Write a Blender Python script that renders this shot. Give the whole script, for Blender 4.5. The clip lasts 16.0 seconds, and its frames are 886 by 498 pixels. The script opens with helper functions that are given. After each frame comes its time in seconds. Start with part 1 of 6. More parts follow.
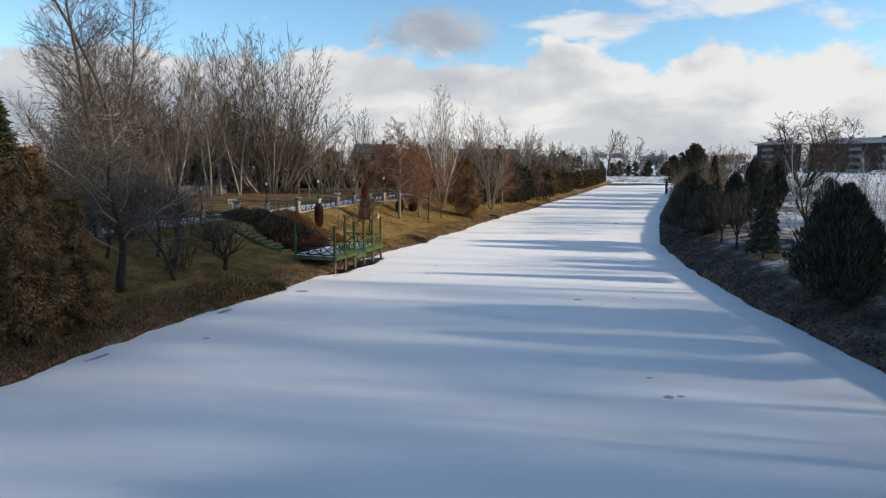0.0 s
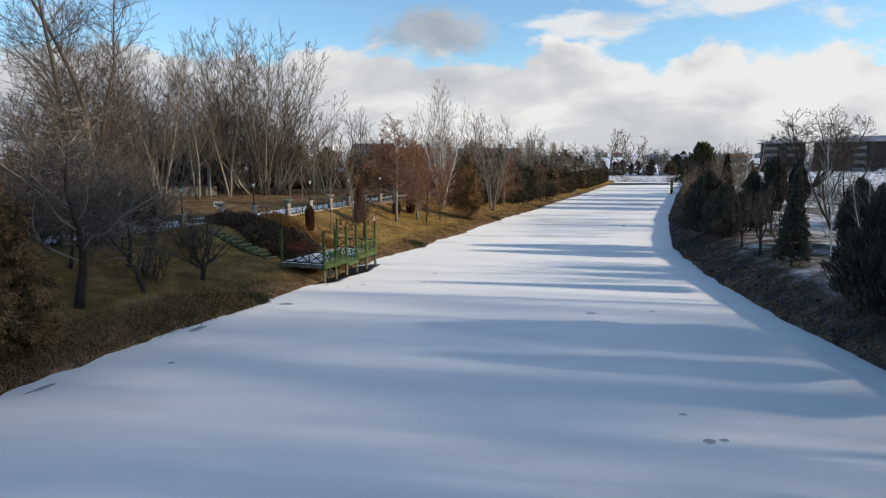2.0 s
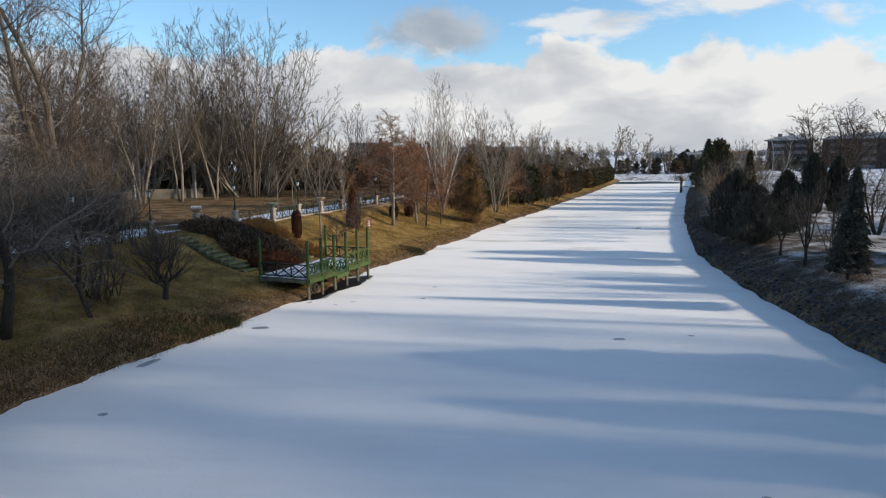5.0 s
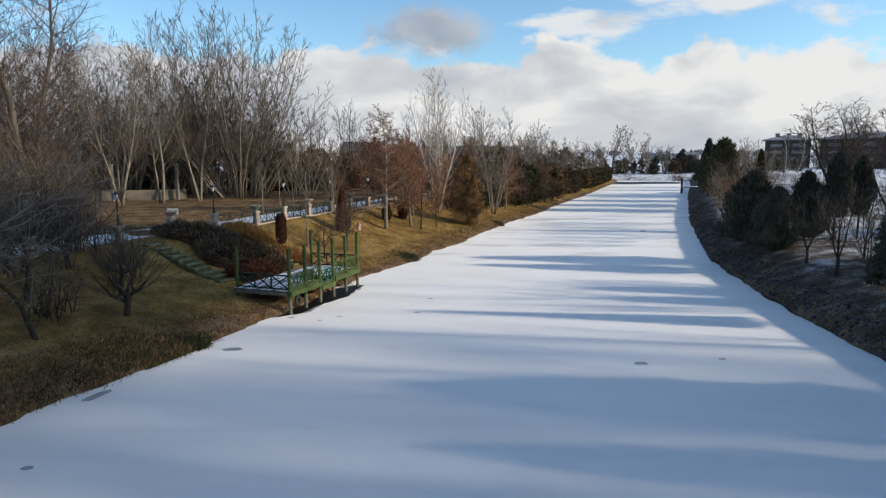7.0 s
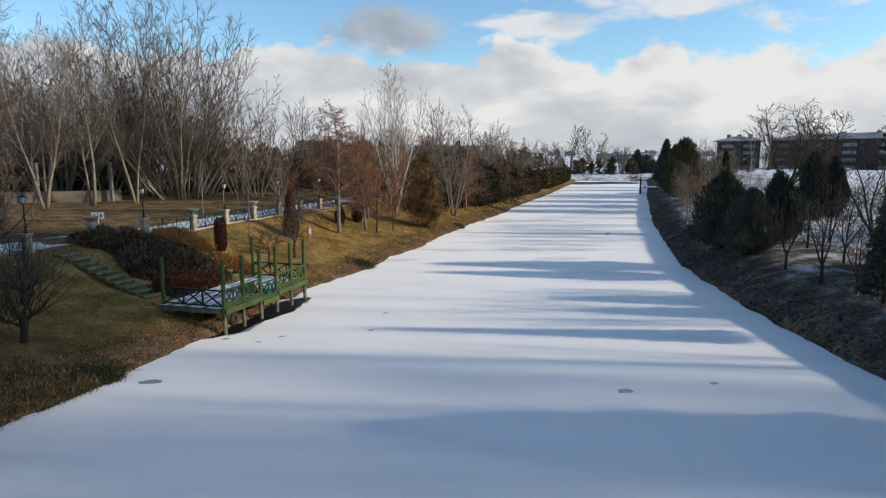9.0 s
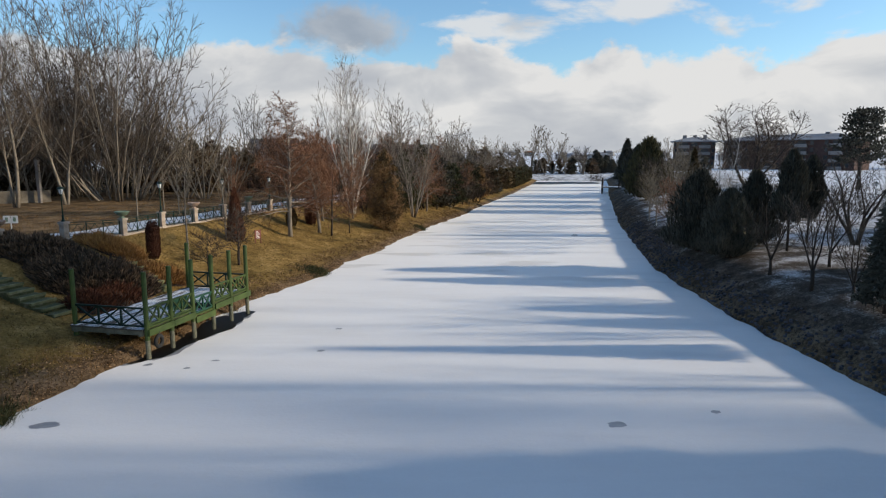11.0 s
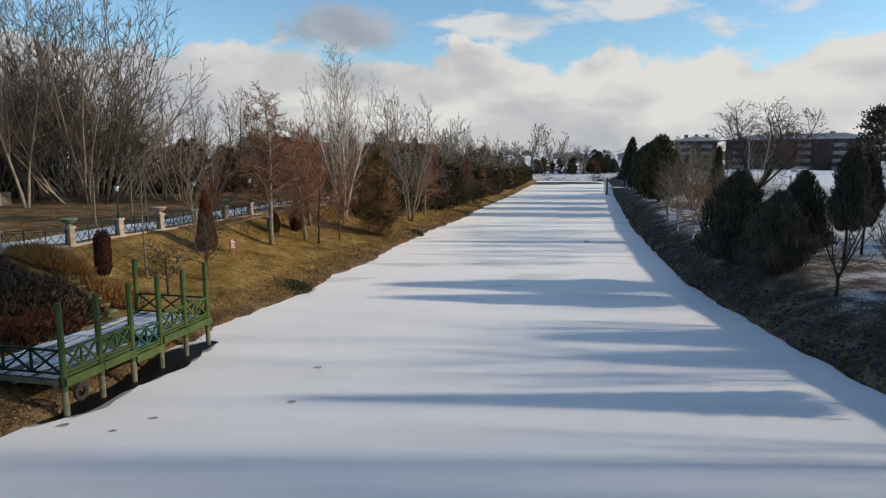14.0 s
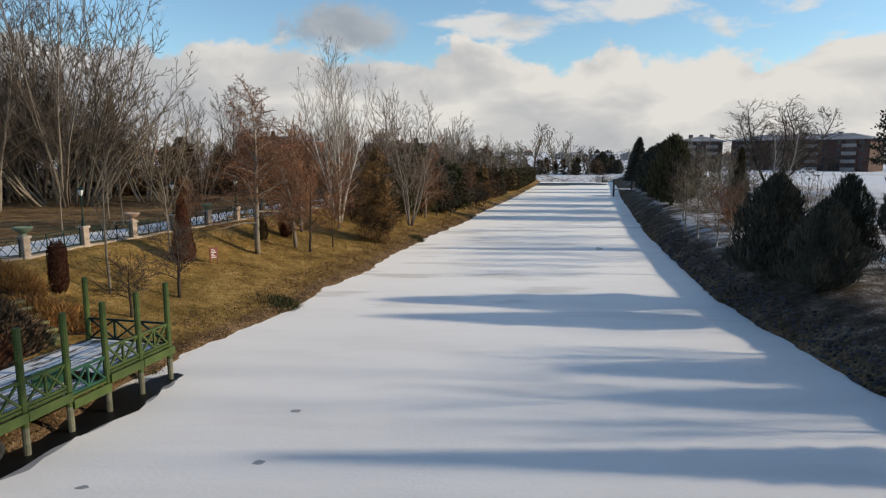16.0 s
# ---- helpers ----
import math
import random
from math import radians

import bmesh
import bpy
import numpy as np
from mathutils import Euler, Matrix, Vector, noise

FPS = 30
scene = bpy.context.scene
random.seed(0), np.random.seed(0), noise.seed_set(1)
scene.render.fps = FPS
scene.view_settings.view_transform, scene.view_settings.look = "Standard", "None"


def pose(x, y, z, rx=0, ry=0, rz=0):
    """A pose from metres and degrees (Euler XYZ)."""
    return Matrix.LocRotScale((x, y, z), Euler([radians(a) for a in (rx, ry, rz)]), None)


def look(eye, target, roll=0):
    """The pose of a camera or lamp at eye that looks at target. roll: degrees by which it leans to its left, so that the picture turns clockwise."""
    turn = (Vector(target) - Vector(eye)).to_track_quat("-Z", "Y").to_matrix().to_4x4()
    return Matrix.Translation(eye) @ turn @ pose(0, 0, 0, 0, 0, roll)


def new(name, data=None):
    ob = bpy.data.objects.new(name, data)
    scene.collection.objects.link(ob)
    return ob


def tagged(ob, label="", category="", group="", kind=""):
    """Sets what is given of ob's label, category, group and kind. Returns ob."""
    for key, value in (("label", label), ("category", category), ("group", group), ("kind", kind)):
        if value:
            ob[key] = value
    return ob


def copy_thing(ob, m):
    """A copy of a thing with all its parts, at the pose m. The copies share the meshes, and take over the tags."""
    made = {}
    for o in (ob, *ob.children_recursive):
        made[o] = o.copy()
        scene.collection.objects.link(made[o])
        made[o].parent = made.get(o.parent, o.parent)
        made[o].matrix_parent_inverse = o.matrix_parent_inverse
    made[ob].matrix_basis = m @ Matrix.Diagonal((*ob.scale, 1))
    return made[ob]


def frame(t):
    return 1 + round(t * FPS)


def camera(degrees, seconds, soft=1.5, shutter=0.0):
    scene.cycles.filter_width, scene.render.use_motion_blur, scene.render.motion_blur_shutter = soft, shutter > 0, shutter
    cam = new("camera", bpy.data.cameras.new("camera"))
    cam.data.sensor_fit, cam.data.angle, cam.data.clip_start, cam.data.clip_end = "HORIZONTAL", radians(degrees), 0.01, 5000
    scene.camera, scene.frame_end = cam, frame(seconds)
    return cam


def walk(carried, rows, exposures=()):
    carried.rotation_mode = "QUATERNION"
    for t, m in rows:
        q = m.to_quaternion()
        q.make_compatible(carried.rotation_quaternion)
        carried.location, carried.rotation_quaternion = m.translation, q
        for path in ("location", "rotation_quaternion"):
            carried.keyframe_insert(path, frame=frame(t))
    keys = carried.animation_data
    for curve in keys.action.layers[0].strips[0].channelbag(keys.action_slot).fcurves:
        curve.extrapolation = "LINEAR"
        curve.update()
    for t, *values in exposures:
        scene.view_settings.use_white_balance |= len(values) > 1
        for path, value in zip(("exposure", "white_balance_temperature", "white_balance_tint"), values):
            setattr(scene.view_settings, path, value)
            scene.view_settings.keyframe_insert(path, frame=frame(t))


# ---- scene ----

# ---------------------------------------------------------------- camera
# seconds, x, y, z, heading, tilt, lean
FLIGHT = [
    (0, 2.086, -22.708, 6.539, 8.071, -8.288, 0.056),
    (0.5, 2.008, -21.986, 6.526, 8.073, -8.295, 0.039),
    (1, 1.921, -21.286, 6.515, 8.087, -8.302, 0.008),
    (1.5, 1.844, -20.593, 6.510, 8.080, -8.308, -0.033),
    (2, 1.766, -19.886, 6.506, 8.088, -8.316, -0.086),
    (2.5, 1.677, -19.197, 6.503, 8.107, -8.328, -0.152),
    (3, 1.584, -18.475, 6.497, 8.135, -8.348, -0.230),
    (3.5, 1.513, -17.812, 6.492, 8.171, -8.362, -0.311),
    (4, 1.431, -17.121, 6.482, 8.216, -8.374, -0.383),
    (6.5, 0.833, -13.736, 6.428, 8.108, -8.392, -0.396),
    (7, 0.737, -13.016, 6.425, 7.722, -8.412, -0.337),
    (7.5, 0.653, -12.368, 6.424, 6.809, -8.425, -0.288),
    (8, 0.572, -11.673, 6.416, 5.848, -8.445, -0.246),
    (8.5, 0.501, -10.996, 6.401, 4.986, -8.458, -0.204),
    (9, 0.446, -10.260, 6.385, 3.874, -8.451, -0.149),
    (9.5, 0.388, -9.599, 6.351, 2.322, -8.452, -0.094),
    (10, 0.325, -8.900, 6.309, 0.776, -8.453, -0.045),
    (12.5, 0.198, -5.365, 6.176, 0.012, -8.452, 0.030),
    (13, 0.108, -4.584, 6.167, -0.072, -8.483, 0.041),
    (13.5, 0.068, -3.853, 6.164, -0.125, -8.496, 0.062),
    (14, 0.051, -3.086, 6.171, -0.097, -8.489, 0.076),
    (14.5, 0.035, -2.364, 6.176, -0.069, -8.496, 0.089),
    (15, 0.014, -1.564, 6.199, -0.050, -8.490, 0.099),
    (15.5, 0.003, -0.791, 6.215, -0.042, -8.491, 0.131),
    (16, 0.000, 0.000, 6.223, -0.000, -8.498, 0.180),
]
cam = camera(70.71, 16.0, soft=1.2)


def flown(x, y, z, yaw, pitch, roll):
    a, b = radians(yaw), radians(pitch)
    way = Vector((-math.sin(a) * math.cos(b), math.cos(a) * math.cos(b), math.sin(b)))
    eye = Vector((x, y, z))
    return look(eye, eye + way * 10, roll)


walk(cam, [(t, flown(*r)) for t, *r in FLIGHT], exposures=[(0, 0.36, 6400, 10), (4, 0.37, 6400, 10), (7, 0.35, 6350, 10), (10, 0.27, 6350, 10), (12.5, 0.16, 6450, 10), (14.5, 0.15, 6600, 10), (16, 0.18, 6750, 10)])

# ---------------------------------------------------------------- light
SUN_ELEVATION = 18.3
SUN_WAY = Vector((math.cos(radians(SUN_ELEVATION)), -0.025, math.sin(radians(SUN_ELEVATION))))
sun = new("sun", bpy.data.lights.new("sun", "SUN"))
sun.data.energy, sun.data.angle, sun.data.color = 3.35, radians(1.6), (1.0, 0.85, 0.64)
sun.matrix_world = look(SUN_WAY * 100, (0, 0, 0))

world = bpy.data.worlds.new("sky")
scene.world = world
world.use_nodes = True


class Net:
    """A short hand for node trees."""

    def __init__(self, tree):
        self.tree = tree
        tree.nodes.clear()

    def add(self, kind, **given):
        n = self.tree.nodes.new(kind)
        for key, value in given.items():
            n.inputs[key].default_value = value
        return n

    def link(self, a, b):
        self.tree.links.new(a, b)

    def put(self, socket, value):
        if isinstance(value, bpy.types.NodeSocket):
            self.link(value, socket)
        else:
            socket.default_value = value

    def math(self, op, a, b=0.0, c=0.0):
        n = self.tree.nodes.new("ShaderNodeMath")
        n.operation = op
        for i, v in enumerate((a, b, c)):
            self.put(n.inputs[i], v)
        return n.outputs[0]

    def noise(self, vector, scale, detail=4.0, rough=0.55, distort=0.0):
        n = self.add("ShaderNodeTexNoise", Scale=scale, Detail=detail, Roughness=rough, Distortion=distort)
        if vector is not None:
            self.link(vector, n.inputs["Vector"])
        return n.outputs[0]

    def ramp(self, value, stops):
        n = self.tree.nodes.new("ShaderNodeValToRGB")
        while len(n.color_ramp.elements) < len(stops):
            n.color_ramp.elements.new(0.5)
        for e, (at, colour) in zip(n.color_ramp.elements, stops):
            e.position = at
            e.color = (*colour, 1) if len(colour) == 3 else colour
        self.link(value, n.inputs[0])
        return n.outputs[0]

    def mix(self, factor, a, b, blend="MIX"):
        n = self.tree.nodes.new("ShaderNodeMix")
        n.data_type, n.blend_type = "RGBA", blend
        self.put(n.inputs[0], factor)
        for socket, v in ((n.inputs[6], a), (n.inputs[7], b)):
            self.put(socket, (*v, 1) if isinstance(v, tuple) and len(v) == 3 else v)
        return n.outputs[2]

    def smooth(self, value, low, high):
        n = self.tree.nodes.new("ShaderNodeMapRange")
        n.interpolation_type = "SMOOTHSTEP"
        self.put(n.inputs[0], value)
        n.inputs[1].default_value, n.inputs[2].default_value = low, high
        return n.outputs[0]

    def stretch(self, vector, x, y, z):
        n = self.tree.nodes.new("ShaderNodeMapping")
        n.inputs["Scale"].default_value = (x, y, z)
        self.link(vector, n.inputs["Vector"])
        return n.outputs[0]


def make_sky(tree):
    w = Net(tree)
    way = w.tree.nodes.new("ShaderNodeTexCoord").outputs["Generated"]
    sky = w.tree.nodes.new("ShaderNodeTexSky")
    sky.sky_type, sky.sun_disc = "NISHITA", False
    sky.sun_elevation, sky.sun_rotation = radians(SUN_ELEVATION), radians(91.5)
    sky.air_density, sky.dust_density, sky.ozone_density = 1.0, 0.4, 1.6
    part_of = w.tree.nodes.new("ShaderNodeSeparateXYZ")
    w.link(way, part_of.inputs[0])
    height = part_of.outputs[2]
    # a bank of cumulus over the horizon with a billowed upper edge
    low = w.stretch(way, 1.0, 1.0, 1.6)
    billow = w.noise(low, 7.0, 8.0, 0.58, 0.2)
    broad = w.noise(way, 2.1, 2.0)
    edge = w.math("MULTIPLY_ADD", billow, -0.22, w.math("MULTIPLY_ADD", broad, -0.06, 0.288))
    bank = w.smooth(w.math("SUBTRACT", height, edge), 0.010, -0.012)
    # loose clouds over it
    puff = w.noise(w.stretch(way, 1.0, 1.0, 2.6), 4.3, 7.0, 0.55, 0.2)
    where = w.smooth(part_of.outputs[0], 0.14, 0.42)
    loose = w.smooth(w.math("ADD", puff, w.math("MULTIPLY", where, 0.13)), 0.60, 0.70)
    # one grey cloud by itself
    gap = w.tree.nodes.new("ShaderNodeVectorMath")
    gap.operation = "SUBTRACT"
    w.link(way, gap.inputs[0])
    gap.inputs[1].default_value = (-0.152, 0.970, 0.187)
    gap2 = w.stretch(gap.outputs[0], 0.85, 0.85, 2.1)
    size = w.tree.nodes.new("ShaderNodeVectorMath")
    size.operation = "LENGTH"
    w.link(gap2, size.inputs[0])
    lone = w.smooth(w.math("MULTIPLY_ADD", w.noise(way, 15.0, 6.0, 0.6), -0.185, size.outputs["Value"]), 0.000, -0.060)
    # shading of the clouds: white where thick towards the light, grey beneath
    shade = w.noise(w.stretch(way, 1.0, 1.0, 2.2), 6.5, 6.0, 0.5, 0.3)
    tone = w.math("MULTIPLY_ADD", height, 1.2, w.math("MULTIPLY_ADD", shade, 1.15, w.math("MULTIPLY_ADD", part_of.outputs[0], 0.24, -0.11)))
    white = w.ramp(tone, [(0.24, (0.33, 0.355, 0.40)), (0.40, (0.425, 0.44, 0.465)), (0.54, (0.50, 0.51, 0.52)), (0.70, (0.66, 0.65, 0.63))])
    strength = 0.118
    blue = w.mix(1.0, sky.outputs[0], (0.98, 1.20, 1.33), "MULTIPLY")
    lit = w.mix(1.0, white, (1 / strength, 1 / strength, 1 / strength), "MULTIPLY")
    greyer = w.mix(1.0, lit, (0.62, 0.66, 0.72), "MULTIPLY")
    colour = w.mix(w.math("MULTIPLY", loose, 0.85), blue, lit)
    colour = w.mix(w.math("MULTIPLY", lone, 0.9), colour, greyer)
    colour = w.mix(bank, colour, lit)
    back = w.add("ShaderNodeBackground", Strength=strength)
    w.link(colour, back.inputs[0])
    out = w.tree.nodes.new("ShaderNodeOutputWorld")
    w.link(back.outputs[0], out.inputs[0])


make_sky(world.node_tree)

# ---------------------------------------------------------------- materials


def material(name, build, rough=0.85, metal=0.0, gloss=0.3, sheen=0.0):
    """build(net, where) gives a colour, and a height for the relief or None."""
    m = bpy.data.materials.new(name)
    m.use_nodes = True
    w = Net(m.node_tree)
    where = w.tree.nodes.new("ShaderNodeTexCoord").outputs["Object"]
    b = w.add("ShaderNodeBsdfPrincipled", Roughness=rough, Metallic=metal)
    b.inputs["Specular IOR Level"].default_value = gloss
    b.inputs["Sheen Weight"].default_value, b.inputs["Sheen Roughness"].default_value = sheen, 0.45
    made = build(w, where)
    colour, relief, depth = made[0], made[1], made[2]
    w.put(b.inputs["Base Color"], (*colour, 1) if isinstance(colour, tuple) else colour)
    if relief is not None:
        bump = w.add("ShaderNodeBump", Strength=0.6, Distance=depth)
        w.link(relief, bump.inputs["Height"])
        w.link(bump.outputs[0], b.inputs["Normal"])
    out = w.tree.nodes.new("ShaderNodeOutputMaterial")
    w.link(b.outputs[0], out.inputs[0])
    return m


def mottled(name, dark, light, scale=3.0, rough=0.85, relief=0.01, metal=0.0, gloss=0.3, fine=30.0, island=0.0, stretch=(1, 1, 1)):
    """Two tones at two scales, with a fine grain."""

    def build(w, where):
        at = w.stretch(where, *stretch)
        big, small = w.noise(at, scale, 4.0), w.noise(at, fine, 3.0)
        f = w.math("MULTIPLY_ADD", big, 0.75, w.math("MULTIPLY_ADD", small, 0.5, -0.1))
        if island:
            geo = w.tree.nodes.new("ShaderNodeNewGeometry")
            f = w.math("ADD", f, w.math("MULTIPLY_ADD", geo.outputs["Random Per Island"], island, -island / 2))
            info = w.tree.nodes.new("ShaderNodeObjectInfo")
            f = w.math("ADD", f, w.math("MULTIPLY_ADD", info.outputs["Random"], island * 0.5, -island / 4))
        return w.ramp(f, [(0.25, dark), (0.75, light)]), small, relief

    return material(name, build, rough, metal, gloss)


def ground_colours(w, where):
    big, mid, small = w.noise(where, 0.16, 5.0), w.noise(where, 0.9, 5.0), w.noise(where, 14.0, 4.0, 0.7)
    tuft = w.noise(where, 5.0, 4.0, 0.65)
    f = w.math("MULTIPLY_ADD", mid, 0.62, w.math("MULTIPLY_ADD", small, 0.42, w.math("MULTIPLY_ADD", tuft, 0.45, -0.18)))
    grass = w.ramp(f, [(0.34, (0.045, 0.030, 0.012)), (0.48, (0.150, 0.094, 0.027)), (0.61, (0.290, 0.184, 0.058)), (0.76, (0.49, 0.33, 0.135))])
    green = w.mix(w.smooth(big, 0.45, 0.65), grass, w.mix(0.30, grass, (0.098, 0.080, 0.022)))
    soil = w.ramp(f, [(0.36, (0.026, 0.017, 0.010)), (0.52, (0.095, 0.062, 0.034)), (0.72, (0.27, 0.185, 0.110))])
    snow = w.ramp(f, [(0.3, (0.55, 0.58, 0.63)), (0.7, (0.80, 0.81, 0.83))])
    bare = w.tree.nodes.new("ShaderNodeAttribute")
    bare.attribute_name = "bare_soil"
    cold = w.tree.nodes.new("ShaderNodeAttribute")
    cold.attribute_name = "snow_cover"
    edge = w.smooth(w.math("ADD", bare.outputs["Fac"], w.math("MULTIPLY_ADD", tuft, 1.0, -0.5)), 0.35, 0.65)
    c = w.mix(edge, green, soil)
    dead = w.ramp(f, [(0.36, (0.018, 0.016, 0.015)), (0.54, (0.070, 0.061, 0.055)), (0.74, (0.17, 0.15, 0.135))])
    c = w.mix(w.math("MULTIPLY", w.smooth(cold.outputs["Fac"], 0.10, 0.45), 0.72), c, dead)
    patch = w.math("MULTIPLY_ADD", mid, 0.8, w.math("MULTIPLY_ADD", small, 0.8, -0.8))
    patch = w.math("ADD", patch, w.math("MULTIPLY_ADD", big, 0.8, -0.4))
    white = w.smooth(w.math("ADD", cold.outputs["Fac"], patch), 0.42, 0.72)
    thin = w.math("MULTIPLY", white, w.smooth(cold.outputs["Fac"], -0.05, 0.85))
    return w.mix(thin, c, snow), w.math("ADD", small, tuft), 0.05


def ice_colours(w, where):
    thin = w.noise(w.stretch(where, 0.35, 1.2, 1), 0.35, 5.0, 0.6)
    streak = w.noise(w.stretch(where, 0.12, 0.9, 1), 0.9, 4.0, 0.6)
    fine = w.noise(where, 9.0, 4.0, 0.6)
    f = w.math("MULTIPLY_ADD", thin, 0.6, w.math("MULTIPLY_ADD", streak, 0.4, w.math("MULTIPLY", fine, 0.12)))
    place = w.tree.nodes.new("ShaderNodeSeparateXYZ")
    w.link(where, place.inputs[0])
    # darker grey streaks across the canal, strongest midway along it
    mid_reach = w.math("MULTIPLY", w.smooth(place.outputs[1], 20, 32), w.smooth(place.outputs[1], 80, 50))
    dark_streak = w.noise(w.stretch(where, 0.30, 1.15, 1), 0.42, 3.0, 0.55, 0.3)
    dark_streak = w.math("MULTIPLY", w.smooth(dark_streak, 0.54, 0.66), w.math("MULTIPLY_ADD", mid_reach, 0.75, 0.12))
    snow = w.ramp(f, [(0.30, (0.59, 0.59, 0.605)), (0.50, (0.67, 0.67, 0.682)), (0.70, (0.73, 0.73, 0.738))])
    return w.mix(dark_streak, snow, (0.32, 0.32, 0.33)), fine, 0.01


def birch_colours(w, where):
    band = w.noise(w.stretch(where, 2, 2, 9), 1.6, 4.0, 0.6)
    return w.ramp(band, [(0.34, (0.06, 0.05, 0.045)), (0.42, (0.50, 0.47, 0.42)), (0.6, (0.72, 0.69, 0.63))]), band, 0.01


def stone_colours(w, where):
    a, b = w.noise(where, 4.0, 5.0), w.noise(where, 45.0, 3.0)
    return w.ramp(w.math("MULTIPLY_ADD", a, 0.7, w.math("MULTIPLY", b, 0.35)), [(0.3, (0.17, 0.13, 0.10)), (0.5, (0.38, 0.31, 0.25)), (0.75, (0.52, 0.46, 0.40))]), b, 0.01


def snowy_paint(paint):
    """Weathered boards or pavers with thin snow lying on the upper faces."""

    def build(w, where):
        a, b = w.noise(w.stretch(where, 1, 5, 1), 1.3, 5.0, 0.6), w.noise(where, 25.0, 3.0)
        face = w.tree.nodes.new("ShaderNodeNewGeometry")
        flat = w.tree.nodes.new("ShaderNodeSeparateXYZ")
        w.link(face.outputs["Normal"], flat.inputs[0])
        info = w.tree.nodes.new("ShaderNodeObjectInfo")
        lying = w.math("MULTIPLY", w.smooth(flat.outputs[2], 0.6, 0.9), w.smooth(w.math("MULTIPLY_ADD", info.outputs["Random"], 0.16, a), 0.45, 0.60))
        base = w.ramp(b, [(0.3, tuple(v * 0.6 for v in paint)), (0.7, paint)])
        return w.mix(lying, base, (0.70, 0.71, 0.73)), b, 0.006

    return build


def mossy_step(w, where):
    a, b = w.noise(where, 3.0, 5.0), w.noise(where, 30.0, 3.0)
    c = w.ramp(w.math("MULTIPLY_ADD", a, 0.8, w.math("MULTIPLY", b, 0.25)), [(0.35, (0.040, 0.046, 0.018)), (0.55, (0.095, 0.100, 0.045)), (0.78, (0.22, 0.21, 0.14))])
    return c, b, 0.01


# the step's mottling in lighter tones
def pale_edge(w, where):
    a, b = w.noise(where, 3.0, 5.0), w.noise(where, 30.0, 3.0)
    c = w.ramp(w.math("MULTIPLY_ADD", a, 0.8, w.math("MULTIPLY", b, 0.25)), [(0.35, (0.085, 0.090, 0.035)), (0.55, (0.19, 0.185, 0.090)), (0.78, (0.36, 0.34, 0.24))])
    return c, b, 0.01


def thuja_colours(w, where):
    """Brown dying tips over dark green inner leaves. Noise also paints in shaded voids."""
    big, small = w.noise(where, 1.5, 4.0, 0.6), w.noise(where, 12.0, 3.0)
    f = w.math("MULTIPLY_ADD", big, 0.8, w.math("MULTIPLY", small, 0.2))
    f = w.math("ADD", f, w.math("MULTIPLY_ADD", w.tree.nodes.new("ShaderNodeNewGeometry").outputs["Random Per Island"], 0.10, -0.05))
    return w.ramp(f, [(0.36, (0.024, 0.021, 0.010)), (0.45, (0.095, 0.066, 0.027)), (0.53, (0.260, 0.146, 0.058)), (0.66, (0.430, 0.250, 0.112))]), small, 0.01


